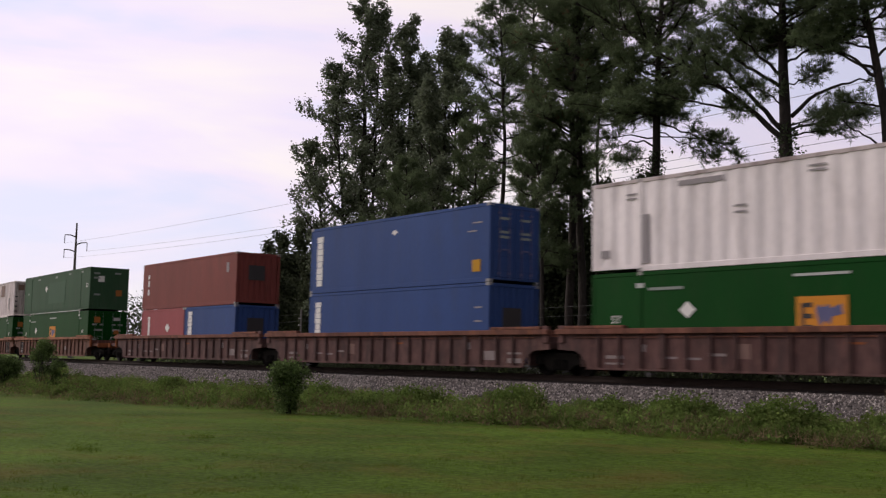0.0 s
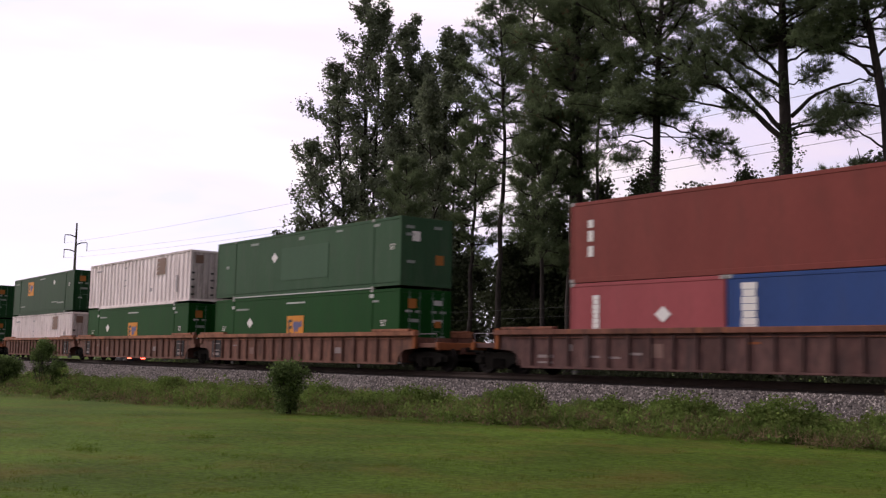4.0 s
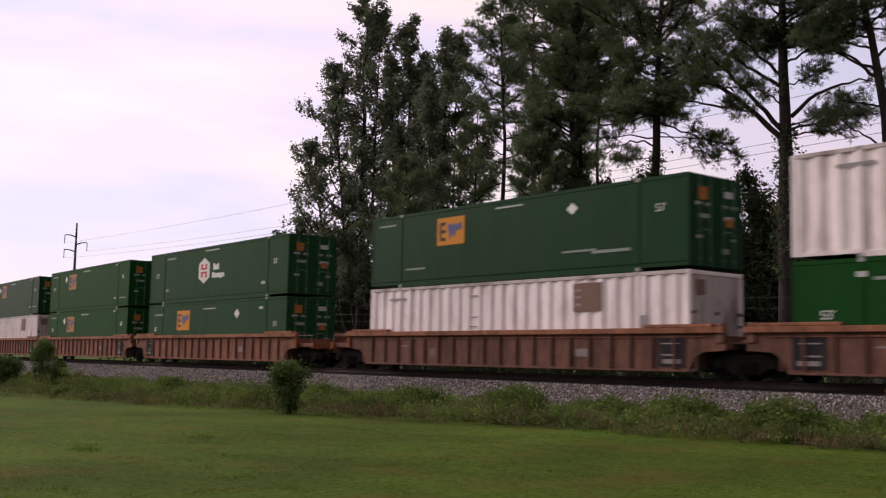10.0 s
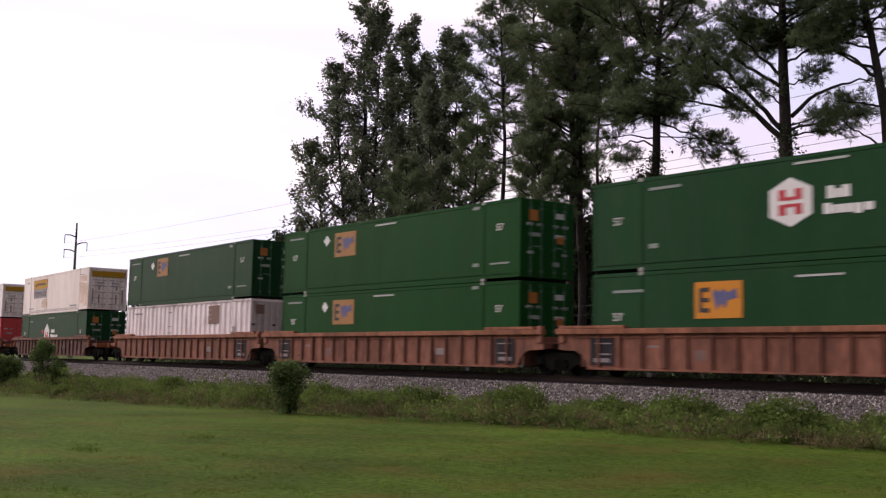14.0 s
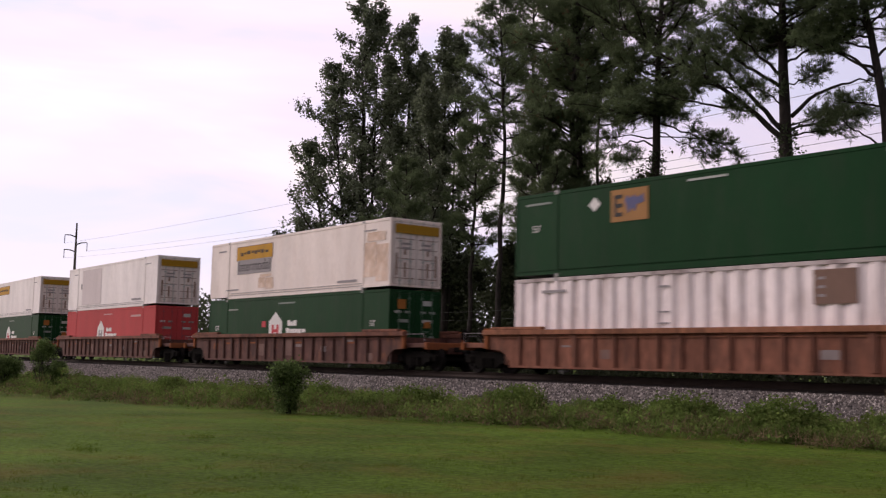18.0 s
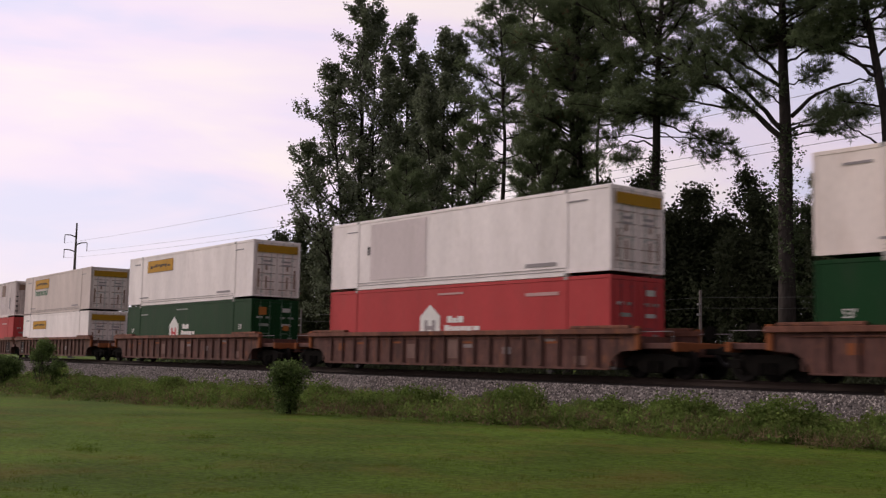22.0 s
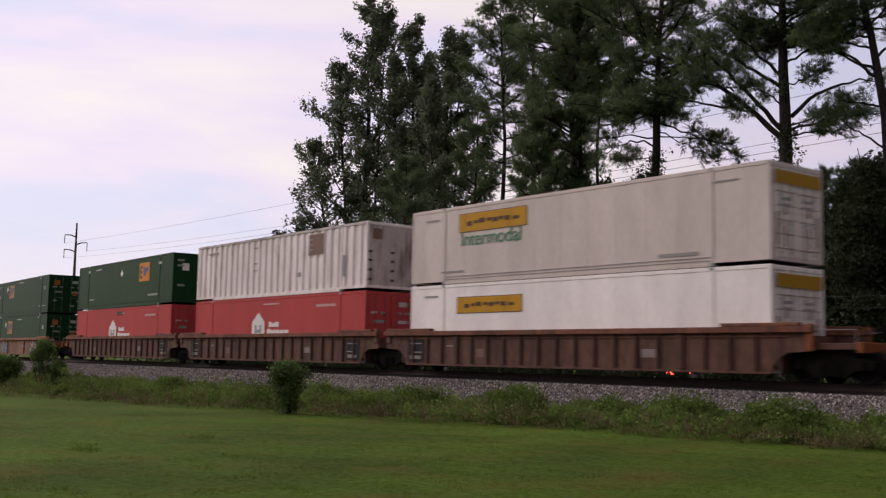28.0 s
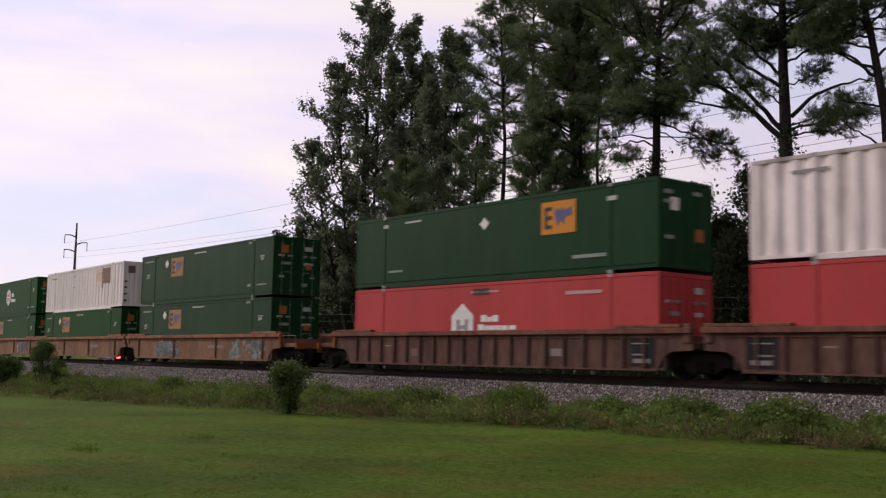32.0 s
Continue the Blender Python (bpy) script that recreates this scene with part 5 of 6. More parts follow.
#        paint, front end, rear end, ribbed, front panel, rear panel, marks, words
CARS = ([("car_maroon", "joint", "joint", True, False, False, BARS, "dull maroon")] * 2 + [("car_maroon", "joint", "coupler", True, False, False, BARS, "dull maroon")] +
        [("car_tan", "coupler", "joint", True, False, True, SOFT, "faded orange-brown"), ("car_tan", "joint", "joint", True, True, True, SOFT, "faded orange-brown"), ("car_tan", "joint", "coupler", True, True, False, SOFT, "faded orange-brown")] +
        [("car_salmon", "coupler", "joint", True, False, True, SOFT, "bleached salmon-orange"), ("car_salmon", "joint", "joint", True, True, True, SOFT, "bleached salmon-orange"), ("car_salmon", "joint", "coupler", True, True, False, SOFT, "bleached salmon-orange")] +
        [("car_brown", "coupler", "coupler", True, False, False, RUSTY, "rusty dark brown")] * 3 +
        [("car_umber", "coupler", "joint", True, False, True, SOFT, "brown"), ("car_umber", "joint", "joint", True, True, True, SOFT, "brown"), ("car_umber", "joint", "coupler", True, True, False, SOFT, "brown")] +
        [("car_orange", "coupler", "joint", False, False, False, [("graffiti", 6.0, 0.78, 3.6, 0.98), ("graffiti_blue", -3.6, 0.78, 3.4, 0.92), ("bar", 2.6, 0.88, 1.9, 0.18)], "orange-tan graffiti-covered"),
         ("car_orange", "joint", "joint", False, False, False, [("bar", 3.6, 0.9, 1.6, 0.16)], "orange-tan"), ("car_orange", "joint", "joint", False, False, False, [("graffiti_blue", 5.0, 0.78, 3.0, 0.9)], "orange-tan")])

MOVING = []         # (thing, place along the train, height)


def build_train():
    global BOX_H
    for (place, lower, upper), (mat, front, rear, ribbed, pf, pr, marks, words) in zip(UNITS, CARS):
        trucks = ([9.66] if front == "coupler" else []) + [-9.66]
        car = well_car("well_car", mat, front, rear, ribbed, pf, pr, words + " well car " + ("with smooth sides" if not ribbed else "with ribbed sides") + " on the rails", "well cars of the train", trucks)
        car_marks(car, marks)
        MOVING.append((car, place, 0.0))
        BOX_H = LOW if lower[0][1] == L20 else TALL
        for loads, z in ((lower, 0.352), (upper, 0.352 + BOX_H + 0.018)):
            for colour, length, style, doors, mk, off, label in loads:
                ob = container("freight_container", colour, length, style, doors, mk, label, "containers on the train")
                MOVING.append((ob, place + off, z))
    BOX_H = TALL


build_train()

# ---------------------------------------------------------------- trees
SIDE = Vector((math.sin(PHI), math.cos(PHI), 0))      # across the view, to the right
DEEP = Vector((-math.cos(PHI), math.sin(PHI), 0))


class Wood:
    """Collects tapered tubes for trunks and limbs."""
    def __init__(self):
        self.v, self.f, self.n = [], [], 0

    def tube(self, pts, radii, sides=7):
        pts = [np.asarray(p, float) for p in pts]
        for i, (p, r) in enumerate(zip(pts, radii)):
            d = pts[min(i + 1, len(pts) - 1)] - pts[max(i - 1, 0)]
            d = d / (np.linalg.norm(d) + 1e-9)
            u = np.cross(d, (0.3, 0.9, 0.31))
            u /= np.linalg.norm(u) + 1e-9
            w = np.cross(d, u)
            for k in range(sides):
                a = 2 * math.pi * k / sides
                self.v.append(p + (u * math.cos(a) + w * math.sin(a)) * r)
        for i in range(len(pts) - 1):
            for k in range(sides):
                a, b = self.n + i * sides + k, self.n + i * sides + (k + 1) % sides
                self.f.append((a, b, b + sides, a + sides))
        self.n += len(pts) * sides

    def mesh(self, name, mat):
        return raw_mesh(name, self.v, self.f, mat, True)


def tufts(rng, centres, spread, per, length, width, up=0.25):
    """Tufts of needles: thin blades that fan out from each centre."""
    c = np.repeat(np.asarray(centres, float), per, axis=0)
    n = len(c)
    d = rng.randn(n, 3)
    d[:, 2] += up
    d /= np.linalg.norm(d, axis=1, keepdims=True)
    base = c + rng.randn(n, 3) * spread
    s = np.cross(d, rng.randn(n, 3))
    s /= np.linalg.norm(s, axis=1, keepdims=True) + 1e-9
    ln = (length * (0.6 + 0.8 * rng.rand(n)))[:, None]
    v = np.stack([base - s * width, base + s * width, base + d * ln], 1)
    return v.reshape(-1, 3), np.arange(3 * n).reshape(-1, 3)


def brushes(rng, tips, ways, shoots, per, length, width):
    """Pine foliage: at each twig's tip a spray of short shoots, each bristling with needles that point forward."""
    c = np.repeat(np.asarray(tips, float), shoots, axis=0)
    w = np.repeat(np.asarray(ways, float), shoots, axis=0)
    d = w * 0.55 + rng.randn(len(c), 3) * np.array((0.72, 0.72, 0.50)) + np.array((0, 0, 0.32))
    d /= np.linalg.norm(d, axis=1, keepdims=True)
    ln = 0.12 + 0.36 * rng.rand(len(c))
    c, d, ln = np.repeat(c, per, axis=0), np.repeat(d, per, axis=0), np.repeat(ln, per)
    n = len(c)
    base = c + d * (ln * (0.25 + 0.75 * rng.rand(n)))[:, None]
    side = np.cross(d, rng.randn(n, 3))
    side /= np.linalg.norm(side, axis=1, keepdims=True) + 1e-9
    way = d * 0.75 + side * (0.35 + 0.65 * rng.rand(n))[:, None]
    way /= np.linalg.norm(way, axis=1, keepdims=True)
    s = np.cross(way, rng.randn(n, 3))
    s /= np.linalg.norm(s, axis=1, keepdims=True) + 1e-9
    v = np.stack([base - s * width, base + s * width, base + way * (length * (0.65 + 0.7 * rng.rand(n)))[:, None]], 1)
    return v.reshape(-1, 3), np.arange(3 * n).reshape(-1, 3)


def leaves(rng, centres, spread, per, size):
    """Broad leaves: small four-sided blades at all angles round each centre."""
    c = np.repeat(np.asarray(centres, float), per, axis=0)
    n = len(c)
    p = c + rng.randn(n, 3) * spread
    a = rng.randn(n, 3)
    a[:, 2] *= 0.6
    a /= np.linalg.norm(a, axis=1, keepdims=True)
    b = np.cross(a, rng.randn(n, 3))
    b /= np.linalg.norm(b, axis=1, keepdims=True) + 1e-9
    s = (size * (0.55 + 0.9 * rng.rand(n)))[:, None]
    v = np.stack([p - a * s, p - b * s * 0.62, p + a * s, p + b * s * 0.62], 1)
    return v.reshape(-1, 3), np.arange(4 * n).reshape(-1, 4)


def bend(rng, start, way, length, n, droop, wobble):
    """A limb's line: n points from start, wandering and drooping or rising."""
    p, d, out = np.asarray(start, float), np.asarray(way, float) / np.linalg.norm(way), []
    out.append(p.copy())
    for i in range(n - 1):
        d = d + rng.randn(3) * wobble + np.array((0, 0, droop))
        d /= np.linalg.norm(d)
        p = p + d * length / (n - 1)
        out.append(p.copy())
    return out


def pine(base, height, radius, clear, reach, seed, lean=(0, 0), density=1.0, limbs=(), tag="tall dark pine with a bare trunk and open needle crown", ivy=(0.0, 0.0), brown=0.0, gather=0.9, bare=(0.0, 1.0), seen=21.0, sway=0.10):
    """clear: height of the lowest whorl; bare: below this height, limbs to the right are cut to this share;
    limbs: (across, height) at the start and the tip, depth, bow, thickness, and where along it the needles begin."""
    rng = np.random.RandomState(seed)
    ob = new("pine_tree")
    ob.matrix_basis = Matrix.Translation((base[0], base[1], ground_z(base[0], base[1]) - 0.1))
    tagged(ob, tag, "tree", "pines behind the track")
    across, deep = np.array(SIDE), np.array(DEEP)
    trunk = Wood()
    n = 14
    wob = np.cumsum(rng.randn(n, 2) * sway, axis=0)
    wob -= wob[n // 2]
    line = []
    for i in range(n):
        f = i / (n - 1)
        off = across * (lean[0] * f ** 1.3 + wob[i, 0]) + deep * (lean[1] * f ** 1.3 + wob[i, 1])
        line.append(off + np.array((0, 0, height * f)))
    trunk.tube(line, [radius * (1.25 if i == 0 else (1 - 0.86 * (i / (n - 1)) ** 1.3)) for i in range(n)], 10)
    part("trunk", trunk.mesh("trunk", "bark"), ob)

    def on_trunk(z):
        k = min(n - 2, int(z / height * (n - 1)))
        f = z / height * (n - 1) - k
        return line[k] * (1 - f) + line[k + 1] * f

    tips, ways = [], []

    def dress(w, pts, r0, first, ln):
        """Twigs along a limb, alternating in a flat spray, with needles at their ends."""
        last = len(pts) - 1
        for j in range(1, last + 1):
            if j / last < first:
                continue
            d = pts[j] - pts[j - 1]
            d = d / np.linalg.norm(d)
            flat = np.cross(d, (0, 0, 1.0))
            for s in (-1, 1, rng.uniform(-0.6, 0.6)):
                way = d * (0.5 + 0.5 * rng.rand()) + flat * s * (0.4 + 0.7 * rng.rand()) + np.array((0, 0, 0.12 + 0.34 * rng.randn()))
                tl = (0.34 + 0.20 * ln * (1.15 - j / last)) * (0.6 + 0.8 * rng.rand())
                sub = bend(rng, pts[j], way, tl, 3, 0.08, 0.20)
                w.tube(sub, [r0 * 0.30, r0 * 0.20, r0 * 0.09], 3)
                for q in (2, 1) if tl > 0.5 else (2,):
                    tips.append(sub[q])
                    ways.append((sub[q] - sub[q - 1]) / np.linalg.norm(sub[q] - sub[q - 1]))
            if j == last:
                tips.append(pts[j])
                ways.append(d)

    for a0, z0, a1, z1, dp, bow, r0, first in limbs:
        w = Wood()
        root = on_trunk(z0)
        start, tip = root + across * a0, on_trunk(z1) * np.array((1, 1, 0)) + across * a1 + deep * dp + np.array((0, 0, z1))
        ln = float(np.linalg.norm(tip - start))
        m = 11
        pts = []
        for j in range(m):
            f = j / (m - 1)
            p = start * (1 - f) + tip * f + np.array((0, 0, 4 * bow * f * (1 - f)))
            pts.append(p + rng.randn(3) * 0.05 * (0 < j < m - 1))
        w.tube(pts, [r0 * (1 - 0.75 * j / (m - 1)) for j in range(m)], 7)
        dress(w, pts, max(r0 * 0.8, 0.04), first, ln)
        part("limb", w.mesh("limb", "bark"), ob)
    count = int((height - clear) * 3.1 * density)
    for i in range(count):
        w = Wood()
        f = ((i + rng.rand()) / count) ** gather
        z = clear + (height - clear) * f * 0.985
        az = i * 2.4 + rng.rand() * 1.4
        prof = (0.62 + 0.38 * math.sin(math.pi * min(1, f * 1.15) ** 0.8)) * (1.0 if f < 0.72 else 1 - 0.8 * (f - 0.72) / 0.28)
        ln = reach * prof * (0.6 + 0.5 * rng.rand())
        way = np.array((math.cos(az), math.sin(az), 0.02 + 0.55 * f + 0.16 * rng.randn()))
        if z < bare[0] and way @ across > -0.1:
            ln *= bare[1]
        if ln < 0.5:
            continue
        r0 = 0.024 + 0.014 * ln
        pts = bend(rng, on_trunk(z), way, ln, 8, 0.035, 0.13)
        w.tube(pts, [r0 * (1 - 0.8 * j / 7) for j in range(8)], 6)
        dress(w, pts, r0, 0.28, ln)
        part("limb", w.mesh("limb", "bark"), ob)
    tips, ways = np.array(tips), np.array(ways)
    low = tips[:, 2] < seen
    v, f = brushes(rng, tips[low], ways[low], 8, 13, 0.185, 0.0105)
    part("crown", raw_mesh("crown", v, f, "needle"), ob)
    if not low.all():
        v, f = brushes(rng, tips[~low], ways[~low], 4, 6, 0.26, 0.04)
        part("crown_top", raw_mesh("crown_top", v, f, "needle"), ob)
    if brown:
        some = rng.rand(len(tips)) < brown
        v, f = brushes(rng, tips[some & low], ways[some & low], 3, 12, 0.22, 0.014)
        part("dead_needles", raw_mesh("dead_needles", v, f, "needle_old"), ob, None, "brown dead needles")
    if ivy[1]:
        zs = np.linspace(ivy[0], ivy[1], int((ivy[1] - ivy[0]) * 55))
        c = [on_trunk(z) + rng.randn(3) * (radius * 0.62 + 0.05) * np.array((1, 1, 0.2)) for z in zs]
        v, f = leaves(rng, c, 0.10, 8, 0.070)
        part("ivy", raw_mesh("ivy", v, f, "ivy"), ob, None, "ivy climbing the trunk")
    return ob


def crown_profile(f):
    return float(np.interp(f, (0, 0.18, 0.38, 0.7, 0.9, 1.0), (0.62, 0.9, 1.0, 0.72, 0.34, 0.14)))


def hardwood(base, height, radius, clear, width, seed, mat="leaf", leaf=0.13, per=15, tops=((0, 0, 1.0),), fill=1.0, name="broadleaf_tree", tag="tall broadleaf tree with dark glossy leaves", group="broadleaf trees behind the track", split=True, loose=0.24):
    """tops: leaders as (offset across the view, offset in depth, share of the height)."""
    rng = np.random.RandomState(seed)
    ob = new(name)
    ob.matrix_basis = Matrix.Translation((base[0], base[1], ground_z(base[0], base[1]) - 0.1))
    tagged(ob, tag, "tree", group)
    tips = []
    tw = Wood()
    for k, (ax, dp, share) in enumerate(tops):
        h = height * share
        off = np.array(SIDE) * ax + np.array(DEEP) * dp
        n = 10
        line = [off * (i / (n - 1)) ** 0.8 + np.array((*(rng.randn(2) * 0.10 * (i > 0)), h * i / (n - 1))) for i in range(n)]
        r = radius * (1 if k == 0 else 0.6)
        tw.tube(line, [r * (1.2 if i == 0 else 1 - 0.9 * i / (n - 1)) for i in range(n)], 8)
        count = int((h - clear) * 2.2 * fill)
        for i in range(count):
            f = (i + rng.rand()) / count
            z = clear + (h - clear) * f
            q = z / h * (n - 1)
            j = min(n - 2, int(q))
            start = line[j] * (1 - q + j) + line[j + 1] * (q - j)
            az = rng.rand() * 2 * math.pi
            ln = width * crown_profile(f) * (0.45 + 0.65 * rng.rand())
            pts = bend(rng, start, (math.cos(az), math.sin(az), 0.45 + 0.55 * f), ln, 6, 0.07, 0.20)
            r0 = 0.02 + 0.014 * ln
            lw = Wood() if split else tw
            lw.tube(pts, [r0 * (1 - 0.8 * j / 5) for j in range(6)], 5)
            for j in range(2, 6):
                for _ in range(2):
                    d = pts[j] - pts[j - 1]
                    d = d / (np.linalg.norm(d) + 1e-9) + rng.randn(3) * 0.7
                    sub = bend(rng, pts[j], d, 0.35 + ln * 0.22 * rng.rand(), 3, 0.12, 0.2)
                    if split:
                        lw.tube(sub, [r0 * 0.3, r0 * 0.2, r0 * 0.08], 3)
                    tips += sub[1:]
            tips.append(pts[-1])
            if split:
                part("limb", lw.mesh("limb", "bark"), ob)
        tips += [line[-1] + np.array((0, 0, -0.2 * i)) for i in range(8)]
    part("trunk", tw.mesh("trunk", "bark"), ob)
    v, f = leaves(rng, tips, loose, per, leaf)
    part("crown", raw_mesh("crown", v, f, mat), ob)
    return ob


SWAY = []


def build_trees():
    SWAY.append(hardwood((-72.4, 53.8), 32.6, 0.34, 5.0, 5.2, 11, tops=((-0.4, 0, 1.0), (-3.0, 0.6, 0.80), (0.9, 0.6, 0.95), (-4.8, -0.6, 0.57)), per=16, leaf=0.118, loose=0.20, fill=1.05))
    SWAY.append(hardwood((-66.9, 54.2), 28.6, 0.30, 6.0, 4.2, 12, tops=((-0.3, 0, 1.0), (1.3, 1.0, 0.90), (-1.7, 0.3, 0.90)), per=18, leaf=0.118, loose=0.20, fill=1.0))
    SWAY.append(hardwood((-60.4, 52.4), 25.7, 0.28, 6.0, 3.5, 13, tops=((-0.3, 0, 1.0), (0.9, 0.5, 0.99), (-1.6, 0.5, 0.85)), per=22, leaf=0.112, loose=0.20, fill=0.9))
    # two low, dense pines that stand before the broadleaf trees
    pine((-57.6, 46.5), 15.0, 0.17, 6.5, 3.1, 31, density=0.95, tag="young dense dark-green pine before taller trees", seen=30)
    pine((-53.0, 48.4), 18.0, 0.18, 7.5, 2.4, 32, density=0.9, tag="young dense dark-green pine before taller trees", seen=30)
    pine((-42.3, 43.9), 14.6, 0.16, 6.5, 2.7, 33, density=1.5, tag="young dense dark-green pine before taller trees", seen=30)
    pine((-28.9, 52.3), 11.6, 0.13, 3.0, 2.1, 34, density=1.0, tag="small dark pine at the wood's edge", seen=30)
    pine((-26.4, 50.5), 12.2, 0.13, 3.0, 2.1, 35, density=1.0, tag="small dark pine at the wood's edge", seen=30)
    pine((-49.7, 48.1), 25.5, 0.20, 12.0, 3.2, 21, density=0.85, tag="tall slim pine with thin bare lower limbs", seen=26.5,
         limbs=((0, 14.6, -2.6, 16.3, 0.2, -0.2, 0.05, 0.5), (0, 14.0, 2.4, 13.8, 0.0, 0.25, 0.05, 0.5), (0, 13.3, -2.2, 13.4, -0.4, 0.3, 0.04, 0.5), (0, 12.6, 2.2, 12.2, 0.5, 0.3, 0.04, 0.4), (0, 17.6, -2.2, 20.2, 0, 0.2, 0.06, 0.3)))
    pine((-51.6, 52.8), 30.0, 0.24, 17.6, 4.0, 28, density=1.15, seen=28)
    pine((-42.6, 46.8), 28.5, 0.28, 10.2, 4.4, 22, density=1.25, bare=(16.5, 0.25), brown=0.03, seen=24.5)
    pine((-41.8, 46.5), 27.5, 0.27, 10.4, 3.4, 23, density=1.1, bare=(16.5, 0.25), brown=0.05, seen=24)
    pine((-46.4, 53.4), 28.0, 0.16, 16.6, 4.4, 24, density=1.25, tag="slender pine with a high dense crown", seen=27)
    pine((-35.8, 46.1), 27.0, 0.33, 14.6, 5.4, 25, density=2.4, bare=(16.2, 0.35), ivy=(10.0, 12.6), gather=1.7, seen=22.5, sway=0.05,
         limbs=((0.1, 14.2, 4.2, 12.6, 0.0, 0.15, 0.06, 0.35), (0.1, 13.7, 3.3, 12.4, 0.7, 0.1, 0.04, 0.35), (0.1, 13.5, 3.6, 13.0, -0.6, 0.1, 0.04, 0.4), (-0.1, 12.9, -3.2, 11.8, 0.0, 0.75, 0.06, 0.6),
                (-0.1, 13.4, -3.4, 13.2, 0.4, 0.2, 0.05, 0.5), (-0.1, 12.2, -2.0, 12.0, -0.3, 0.1, 0.03, 0.3), (-0.1, 14.6, -4.6, 15.2, 0.1, 0.0, 0.07, 0.3)))
    pine((-27.3, 44.9), 24.5, 0.44, 16.6, 4.4, 26, density=2.4, ivy=(5.0, 12.6), gather=1.7, tag="broad pine with heavy forked limbs and an ivy-clad trunk", seen=19.5, sway=0.04,
         limbs=((-0.1, 11.9, -5.8, 16.0, 0.2, 0.45, 0.15, 0.42), (-0.2, 12.4, -3.8, 15.9, -0.3, 0.15, 0.13, 0.40), (-2.1, 13.3, -6.3, 14.2, 0.4, -0.1, 0.07, 0.40), (-0.2, 14.5, -3.9, 16.8, 0.2, 0.0, 0.10, 0.40),
                (-0.2, 15.1, -2.3, 17.3, 0.3, 0.0, 0.09, 0.55), (-0.1, 13.5, -1.8, 14.3, -0.7, 0.1, 0.05, 0.20), (-2.4, 14.2, -4.8, 14.5, -0.5, 0.1, 0.05, 0.15), (-1.8, 13.2, -2.6, 13.4, -0.4, 0.0, 0.04, 0.10),
                (0.3, 13.0, 4.4, 14.8, 0.0, 0.65, 0.11, 0.90), (0.3, 12.4, 4.1, 13.2, 0.0, 0.15, 0.07, 0.18), (0.3, 12.6, 3.5, 13.4, 0.6, 0.1, 0.05, 0.20), (0.3, 12.1, 2.9, 12.3, -0.4, 0.1, 0.05, 0.15),
                (0.1, 14.4, 2.0, 15.4, 0.4, 0.1, 0.05, 0.25), (0.1, 15.6, 2.6, 16.9, -0.2, 0.1, 0.07, 0.35), (0.1, 16.4, 3.0, 17.0, 0.4, 0.0, 0.06, 0.3)))
    pine((-22.1, 47.3), 23.5, 0.34, 16.6, 3.4, 27, density=1.6, gather=1.5, lean=(-3.2, 0.0), tag="leaning pine with long bare spreading limbs", seen=19, sway=0.12,
         limbs=((0, 14.2, -2.0, 15.6, 0.1, 0.1, 0.10, 0.55), (0, 14.6, -3.2, 15.9, -0.2, 0.15, 0.08, 0.35), (0, 16.2, -2.6, 16.6, 0.1, -0.15, 0.06, 0.5), (0, 16.4, -1.8, 18.6, 0.2, 0.1, 0.07, 0.5), (0, 15.2, 2.0, 16.6, 0.1, 0.2, 0.08, 0.3),
                (0, 12.8, -1.8, 13.3, 0.2, 0.1, 0.06, 0.4), (0, 11.0, -2.6, 12.4, 0.0, 0.1, 0.06, 0.7), (0, 15.6, -2.9, 16.3, 0.5, 0.1, 0.06, 0.3), (0, 13.6, 1.5, 14.6, 0.4, 0.1, 0.06, 0.3)))


build_trees()


def build_understorey():
    rng = np.random.RandomState(77)
    # lower broadleaf trees and scrub that close the view beneath the crowns
    spots = []
    for i in range(15):
        x = -12 - i * 5.6 + rng.uniform(-1.2, 1.2)
        spots.append((x, track_y(x, rng.uniform(23, 31)), rng.uniform(9.5, 12.4) if x < -36 else rng.uniform(9.5, 10.9), rng.uniform(2.8, 3.8)))
    spots += [(-26.2, 53.0, 11.4, 2.4), (-27.5, 51.5, 10.2, 2.2), (-44.0, 60.5, 12.5, 3.2), (-24.9, 49.5, 11.0, 2.4), (-104.7, 65.9, 15.2, 3.0), (-110.5, 68.0, 14.6, 2.8), (-98.5, 64.5, 15.6, 3.0), (-92.0, 63.0, 14.6, 3.0)]
    for i in range(13):
        x = -52 + i * 3.1 + rng.uniform(-0.8, 0.8)
        spots.append((x, track_y(x, rng.uniform(25, 29)), rng.uniform(11.2, 13.0) if x < -36 else rng.uniform(9.3, 10.7), rng.uniform(2.8, 3.6)))
    for k, (x, y, h, w) in enumerate(spots):
        hardwood((x, y), h, 0.14, 0.6, w, 100 + k, "far_leaf", *((0.16, 12) if x < -46 else (0.115, 18)), ((0, 0, 1.0), (1.6, 0.6, 0.82), (-1.6, -0.3, 0.78)), 0.8, "understorey_tree", "dense dark understorey tree at the wood's edge", "understorey along the wood", False, 0.32)
    # a belt of far woods that closes the distance
    pts = []
    for i in range(5600):
        x = rng.uniform(-175, 70)
        d = rng.uniform(30, 48)
        pts.append((x, track_y(max(-175, x), d), LAWN_Z + 0.5 + rng.rand() ** 1.1 * ((9.0 if x < -45 else 8.6) + 2.4 * noise.noise((x * 0.07, 2.0, 0.0)))))
    v, f = leaves(rng, pts, 0.9, 11, 0.26)
    ob = new("woodland", raw_mesh("woodland", v, f, "far_leaf"))
    tagged(ob, "dark dense woodland thicket behind the tall trees", "woodland", kind="stuff")


